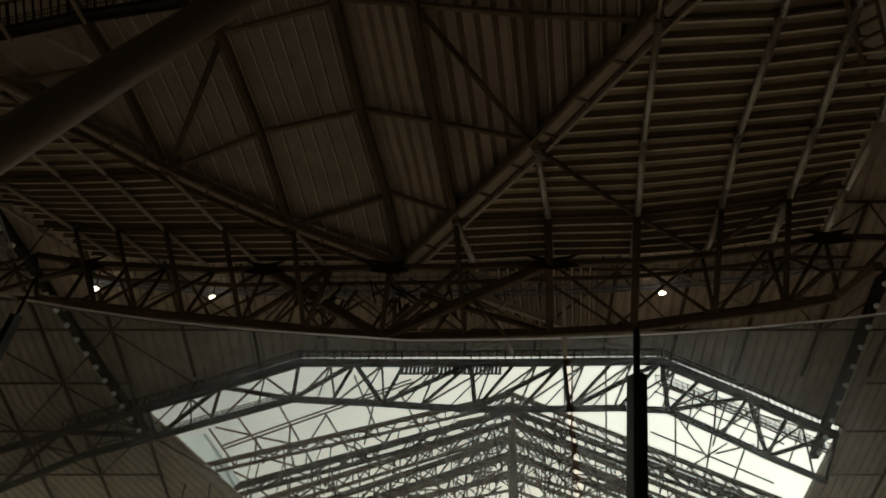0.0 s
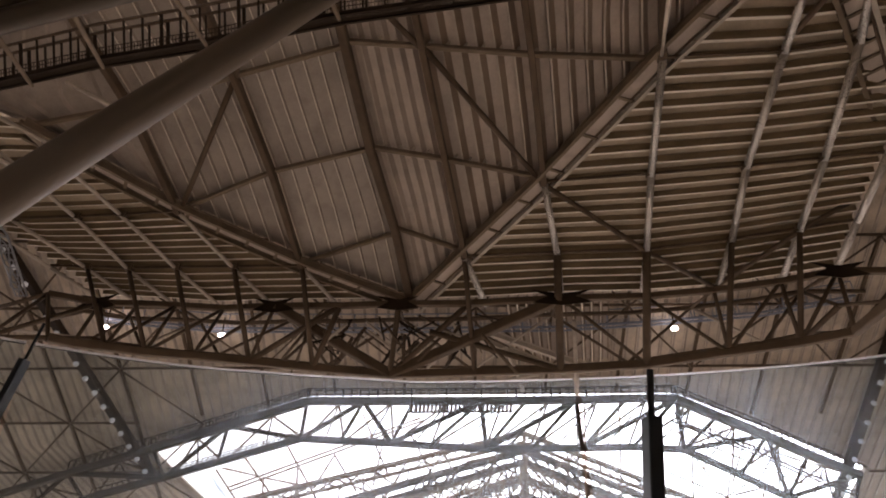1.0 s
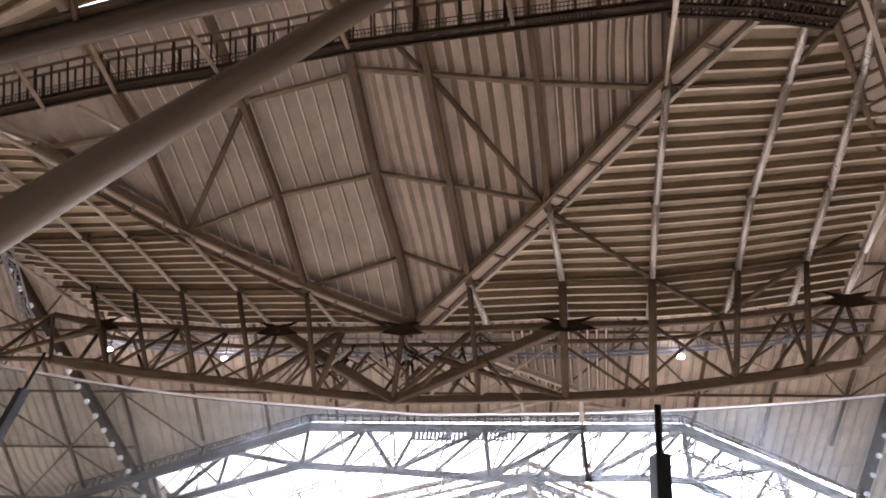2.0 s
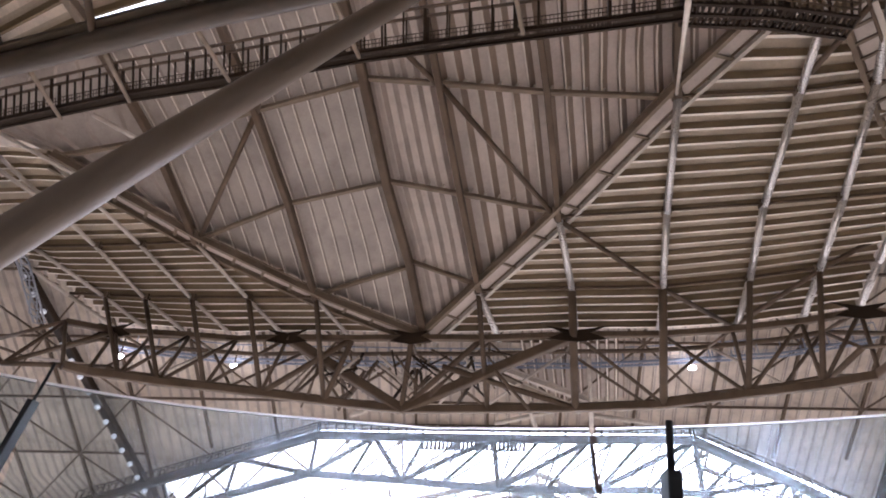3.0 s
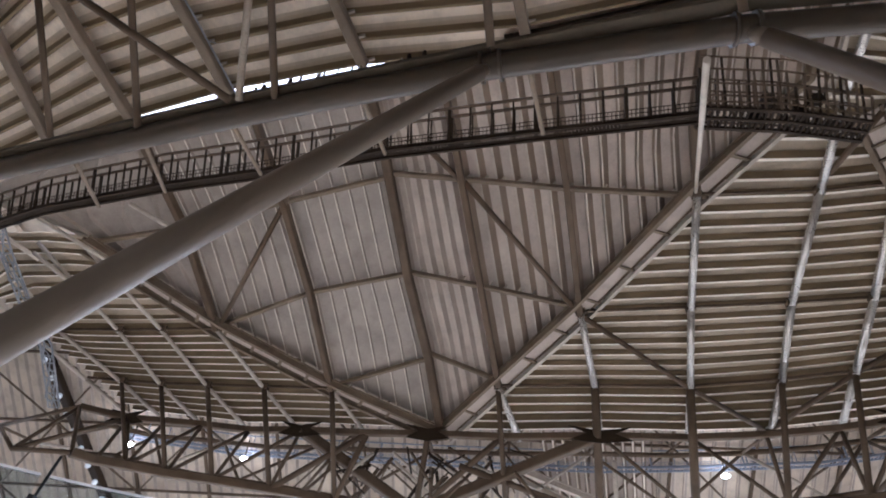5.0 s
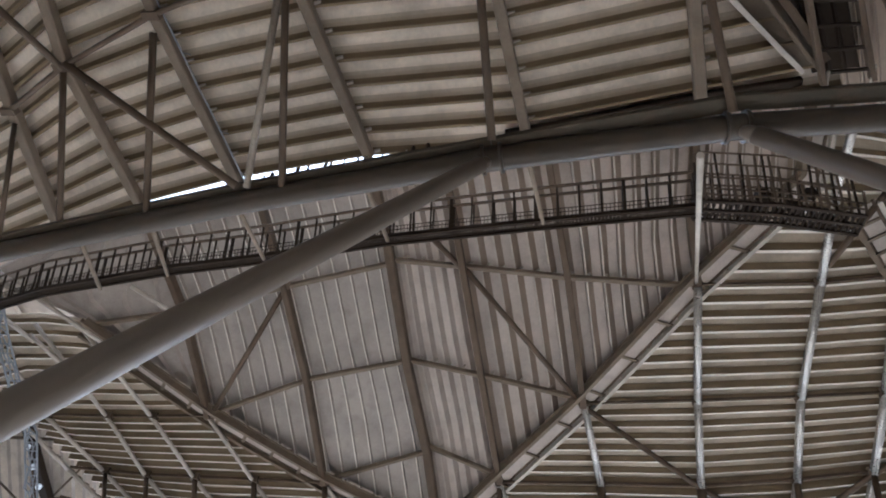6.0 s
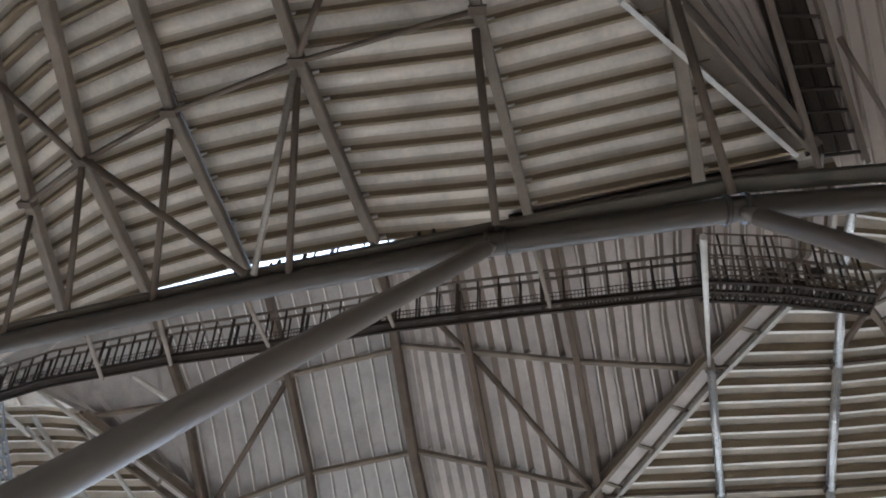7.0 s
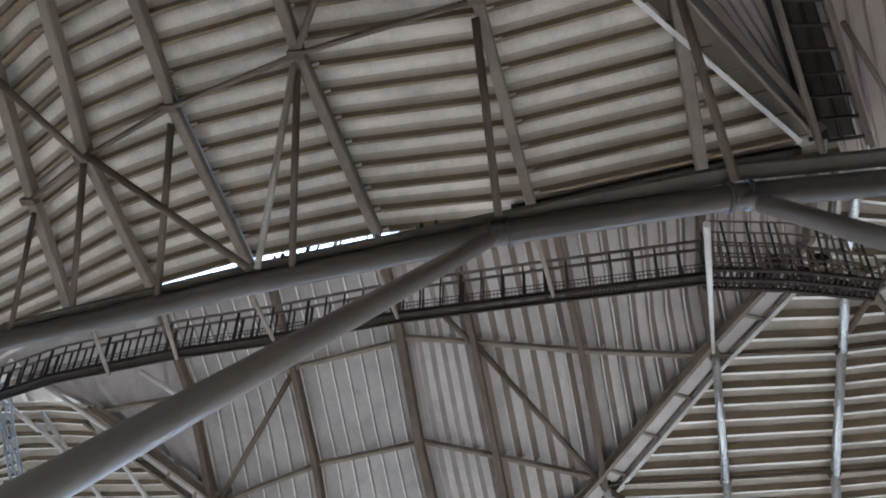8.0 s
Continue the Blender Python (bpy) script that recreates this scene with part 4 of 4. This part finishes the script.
c_glow.inputs["Color"].default_value, c_glow.inputs["Strength"].default_value = (0.9, 0.96, 1.0, 1), 0.8
# the glow grows stronger towards the east
c_co, c_sep, c_way = [ct.nodes.new(k) for k in ("ShaderNodeTexCoord", "ShaderNodeSeparateXYZ", "ShaderNodeMapRange")]
c_way.inputs["From Min"].default_value, c_way.inputs["From Max"].default_value = -240, 330
c_way.inputs["To Min"].default_value, c_way.inputs["To Max"].default_value = 0.12, 2.7
ct.links.new(c_co.outputs["Object"], c_sep.inputs[0])
ct.links.new(c_sep.outputs["X"], c_way.inputs["Value"])
ct.links.new(c_way.outputs[0], c_glow.inputs["Strength"])
ct.links.new(c_clear.outputs[0], c_sum.inputs[0])
ct.links.new(c_glow.outputs[0], c_sum.inputs[1])
ct.links.new(c_sum.outputs[0], ct.nodes["Material Output"].inputs["Surface"])
v, f = box(-420, 600, -14, 420, 600.5, 330)
tagged(mesh_object("backdrop", v, [f_ for f_ in f if all(v[k][1] < 600.2 for k in f_)], SKY_GLOW), "added sky glow behind the open end", "sky", kind="structure")


# pitched frames of the open end, one behind the other
def pitched_frame(apex, left, right, depth, radius, bays, mat, seed):
    t = thing("pitched_frame", apex, "weathered pitched lattice frame of steel tubes", "truss", "pitched frames")
    r = random.Random(seed)
    down = Vector((0, 0, -depth))
    for end in (left, right):
        a, b = Vector(apex), Vector(end)
        tube("rafter_chord", [a, b], radius * 1.5, mat, t, n=10)
        tube("lower_chord", [a + down, b + down * 0.8], radius, mat, t, n=10)
        for i in range(bays):
            k0, k1 = i / bays, (i + 1) / bays
            p, q = a.lerp(b, k0), (a + down).lerp(b + down * 0.8, k1)
            if r.random() < 0.75:
                tube("web", [p, q + Vector((r.uniform(-0.6, 0.6), 0, r.uniform(-0.5, 0.3)))], radius * r.uniform(0.35, 0.6), mat, t, n=8)
            if r.random() < 0.7:
                tube("web", [a.lerp(b, k1), q], radius * 0.4, mat, t, n=8)
            if r.random() < 0.6:
                tube("web", [(a + down).lerp(b + down * 0.8, k0), a.lerp(b, k1)], radius * 0.35, DARK, t, n=8)
            if r.random() < 0.7:
                tube("strut", [q, q + Vector((r.uniform(-2, 2), 0, -r.uniform(3, 9)))], radius * 0.4, DARK, t, n=8)
    tube("king_post", [apex, Vector(apex) + Vector((0, 0, -16))], radius, mat, t, n=10)


FRAMES = [
    ((11.79, 100, 19.6), (-41.25, 100, 7.63), (58.93, 100, 0.96), 1.6, 0.3, 14),
    ((12.32, 106, 17.74), (-36.62, 106, 4.86), (63.06, 106, -1.61), 1.8, 0.42, 14),
    ((12.58, 114, 16.78), (-34.12, 114, 2.85), (62.81, 114, -3.62), 2.2, 0.36, 16),
    ((14.06, 124, 15.02), (-29.17, 124, 1.47), (60.33, 124, -4.53), 2.6, 0.42, 14),
    ((14.58, 136, 12.43), (-22.26, 136, 0.93), (53.51, 136, 1.03), 3.0, 0.4, 12),
    ((16.34, 148, 9.1), (-10.53, 148, 3.47), (45.62, 148, -0.83), 3.0, 0.4, 10),
]
for i, (apex, left, right, depth, radius, bays) in enumerate(FRAMES):
    pitched_frame(apex, left, right, depth, radius, bays, DARK if i in (1, 3) else STEEL, i + 1)
ties = thing("frame_ties", FRAMES[2][0], "criss-crossing steel ties between the pitched frames", "ties")
for f, g in zip(FRAMES, FRAMES[1:]):
    for side in (1, 2):
        for i in range(9):
            k = (i + 0.3) / 9
            a = mixed(f[0], f[side], k)
            b = mixed(g[0], g[side], min(1, k + rng.uniform(-0.1, 0.1)))
            tube("tie", [a, b], 0.17, STEEL, ties, n=8)
            tube("tie", [a, mixed(g[0], g[side], min(1, k + 0.13)) + Vector((0, 0, -g[3]))], 0.1, STEEL, ties, n=8)
    a = Vector(f[0])
    for i in range(6):
        tube("tie", [a + Vector((rng.uniform(-7, 7), 1, -rng.uniform(1, 4))), a + Vector((rng.uniform(-9, 9), 5, -rng.uniform(4, 12)))], 0.13, STEEL if i % 2 else PURLIN, ties, n=8)
for i in range(70):
    side = rng.choice((-1, 1))
    x = 12.5 + side * abs(rng.gauss(0, 13))
    y = rng.uniform(99, 140)
    z = 19 - 0.24 * abs(x - 12.5) - (y - 99) * 0.22 - rng.uniform(0, 9)
    way = Vector((side * rng.uniform(2, 9), rng.uniform(-2, 4), rng.choice((-1, -1, 1)) * rng.uniform(0.5, 5)))
    tube("tie", [Vector((x, y, z)), Vector((x, y, z)) + way], rng.uniform(0.09, 0.2), rng.choice((PURLIN, STEEL, DARK)), ties, n=8)
# long purlins of the glazing and their ties
glazing = thing("glazing_bars", (-7.76, 103, 16.25), "thin steel glazing bars across the bright opening", "glazing bars")
BARS_WEST = [((-37.5, 103, 11.53), (-5.59, 103, 22.79)), ((-37.23, 103, 11), (-5.19, 103, 22.33)), ((-28.92, 103, 18.73), (-19.33, 103, 5.07)), ((-40.14, 103, 14.33), (-34.5, 103, 8.01)), ((-15.9, 103, 23.55), (-10.81, 103, 12.96)), ((-20.18, 103, 16.81), (-23.18, 103, 11.41)), ((-31.83, 103, 13.07), (-31.55, 103, 8.51)), ((-32.03, 103, 13.07), (-23.18, 103, 11.41)), ((-35.74, 103, 16.5), (-29.32, 103, 9.45)), ((-20.37, 103, 16.81), (-16.07, 103, 10.81)), ((-39.12, 103, 14.58), (-32.63, 103, 13.26)), ((-26.32, 103, 15.23), (-26.06, 103, 10.75)), ((-11.72, 103, 20.92), (-13.42, 103, 11.73)), ((-7.79, 103, 20.93), (-2.13, 103, 10.73))]
BARS_EAST = [((40.27, 103, 16.71), (38.32, 103, 5)), ((46.27, 103, 14.4), (43.12, 103, 5.55)), ((40.7, 103, 16.01), (44.63, 103, 9.3)), ((51.42, 103, 11.72), (47.83, 103, 5.59)), ((45.95, 103, 10.27), (52.73, 103, 11.76)), ((35.52, 103, 13.85), (54.66, 103, 5.66)), ((37.19, 103, 20.69), (57.84, 103, 11.83)), ((38.8, 103, 21.66), (65.22, 103, 13.41)), ((23.14, 103, 25.16), (21.11, 103, 3.38)), ((29.2, 103, 25.32), (26.75, 103, 3.38)), ((21.67, 103, 24.18), (20, 103, 3.38)), ((49.69, 103, 19.31), (45.71, 103, 11.49)), ((44.38, 103, 20.93), (41.86, 103, 14.28)), ((20.3, 103, 25.1), (14.44, 103, 18.21))]
for a, b in BARS_WEST + BARS_EAST:
    tube("bar", [a, b], 0.17, STEEL, glazing, n=8)

# a lower fold seen between truss and slope
fold = thing("far_fold", (8.29, 71.13, 23.95), "pale paired fold beams and ties below the far slope", "roof beams")
FOLD_A, FOLD_B = [(6.65, 66.2, 29.75), (19.45, 65.97, 29.92)], [(8.45, 74.28, 23.69), (20.4, 73.98, 23.92)]
for pts in ([(3.27, 69, 25.55), (14.56, 73.34, 22.3)], [(4.98, 68.58, 25.86), (17.33, 72.63, 22.83)]):
    member("fold_channel", pts, beam_profile(0.6, 0.8), PALE, fold)
for pts in ([(6.65, 69.89, 24.88), (9.22, 75.76, 20.48)], [(14.97, 67.07, 26.99), (16.29, 76.25, 20.11)], [(3.85, 75.09, 20.98), (12.04, 73.21, 22.4)], [(16.43, 73.91, 21.87), (24.51, 74.81, 21.19)], [(-14.75, 74.46, 21.46), (-10.28, 72.88, 22.64)]):
    tube("tie", pts, 0.28, PALE, fold)

sheet("fold_sheet", FOLD_A, FOLD_B, 11, 0.5, GREYISH, fold, steps=4, web=FOLD_DARK, lip=LIT_LIP, prof=((0.0, 0.0), (0.16, 0.0), (0.4, 1.0), (0.9, 1.0)))

# lamps hung behind the ring truss
for p in ((-28.66, 67.9, 25.55), (27.14, 67.25, 25.88), (-42.73, 66.62, 26.19)):
    q = Vector(p)
    t = thing("hanging_lamp", q, "lit white dome lamp on a short stem", "lamp", "hanging lamps")
    bm = bmesh.new()
    bmesh.ops.create_uvsphere(bm, u_segments=16, v_segments=10, radius=0.44)
    for v in bm.verts:
        v.co.z = v.co.z * (0.75 if v.co.z > 0 else 0.25)
    me = bpy.data.meshes.new("bulb")
    bm.to_mesh(me)
    bm.free()
    me.shade_smooth()
    me.materials.append(LAMP)
    o = new("bulb", me)
    o.parent = t
    tube("stem", [lifted(q, 0.35), lifted(q, 2.4)], 0.08, DARK, t, n=8)

# left end of the roof: braces and a bundle of cables
for pts in ([(-43.68, 33.83, 36.58), (-36.93, 38.27, 34.36), (-31.96, 41.58, 32.71)], [(-46.21, 36.09, 35.46), (-41.6, 39.68, 33.66)], [(-31.42, 34.64, 36.18), (-27.81, 36.89, 35.06)], [(-41.94, 39.02, 33.99), (-38.17, 42.76, 32.12)]):
    tube("brace", [lifted(p, -0.6) for p in pts], 0.2, PALE, far_roof)
tray = thing("cable_tray", (-44.77, 40.95, 33.03), "galvanised cable tray with loose silver cables", "cable tray")
path = [(-43.33, 34.78, 34.11), (-43.47, 37.91, 32.54), (-43.21, 42.96, 30.02), (-42.55, 46.81, 28.09), (-43.89, 53.44, 24.78)]
for dx in (-0.6, 0.6):
    tube("rail", [Vector(p) + Vector((dx, 0, 0)) for p in path], 0.09, GALV, tray, n=8)
for i in range(24):
    q = along(path, i / 23)
    tube("rung", [q + Vector((-0.6, 0, 0)), q + Vector((0.6, 0, 0))], 0.06, GALV, tray, n=6)
for c in range(4):
    tube("cable", [along(path, i / 30) + Vector((-0.4 + 0.25 * c + 0.22 * math.sin(i * 1.3 + c * 2), -0.15, 0.2 * math.cos(i * 1.7 + c))) for i in range(31)], 0.06, GALV, tray, n=6)

# ---------------------------------------------------------------- glass balustrade
EDGE_Z = 1.747
RIM = [(-1.62, 0.3), (-1.36, 0.86), (-1.016, 1.22, 1.735), (-0.67, 1.446, 1.735), (-0.196, 1.582, 1.735), (-0.023, 1.606, 1.735), (0.527, 1.556, 1.735), (1.055, 1.382, 1.735), (1.42, 1.06), (1.72, 0.55)]


def rim_point(k):
    """A smooth curve in plan through the balustrade's line."""
    n = len(RIM) - 1
    i = min(int(k * n), n - 1)
    f = k * n - i
    p = [Vector((*RIM[max(0, min(n, j))][:2], 0)) for j in (i - 1, i, i + 1, i + 2)]
    return 0.5 * (2 * p[1] + (p[2] - p[0]) * f + (2 * p[0] - 5 * p[1] + 4 * p[2] - p[3]) * f * f + (3 * p[1] - p[0] - 3 * p[2] + p[3]) * f ** 3)


def curved_strip(name, k0, k1, z0, z1, thick, mat, parent, label=""):
    n = 14
    verts, faces = [], []
    for i in range(n + 1):
        k = k0 + (k1 - k0) * i / n
        p = rim_point(k)
        out = Vector((p.x, p.y, 0)).normalized() * thick / 2
        verts += [p - out + Vector((0, 0, z0)), p + out + Vector((0, 0, z0)), p + out + Vector((0, 0, z1)), p - out + Vector((0, 0, z1))]
    for i in range(n):
        a, b = 4 * i, 4 * i + 4
        faces += [(a + j, a + (j + 1) % 4, b + (j + 1) % 4, b + j) for j in range(4)]
    faces += [(3, 2, 1, 0), tuple(4 * n + j for j in range(4))]
    ob = mesh_object(name, local(parent, verts), faces, mat, parent, label)
    ob.data.shade_smooth()
    ob.data.set_sharp_from_angle(angle=radians(40))
    return ob


def glass_panel(k0, k1):
    t = thing("glass_panel", rim_point(0.5 * (k0 + k1)), "hazy clear curved glass balustrade panel with a polished edge", "glass panel", "glass panels")
    pane = curved_strip("pane", k0, k1, 0.1, EDGE_Z - 0.006, 0.012, GLASS, t)
    pane.visible_shadow = False
    curved_strip("polished_edge", k0, k1, EDGE_Z - 0.006, EDGE_Z, 0.013, EDGE, t, "bright polished glass edge")
    curved_strip("base_channel", k0, k1, 0.0, 0.12, 0.06, GALV, t, "metal base channel")


for k0, k1 in ((0.0, 0.235), (0.238, 0.63), (0.633, 1.0)):
    glass_panel(k0, k1)


def glass_post(top, low, width):
    """A black post on the near side of the glass, with a pin up to the edge."""
    a, b = Vector(top), Vector(low)
    d = (b - a).normalized()
    foot = a + d * (a.z / -d.z)
    t = thing("balustrade_post", foot, "black steel balustrade post against the glass", "post", "balustrade posts")
    v, f = sweep([foot, a], box_profile(width, width * 0.5, 0.1))
    mesh_object("post", local(t, v), f, BLACK, t)
    tube("pin", [a, a - d * ((EDGE_Z - 0.006 - a.z) / -d.z)], width * 0.13, BLACK, t, "thin black pin", 10)


glass_post((0.496, 1.48, 1.617), (0.47, 1.48, 1.424), 0.068)
glass_post((-0.864, 1.12, 1.663), (-0.88, 1.12, 1.575), 0.024)
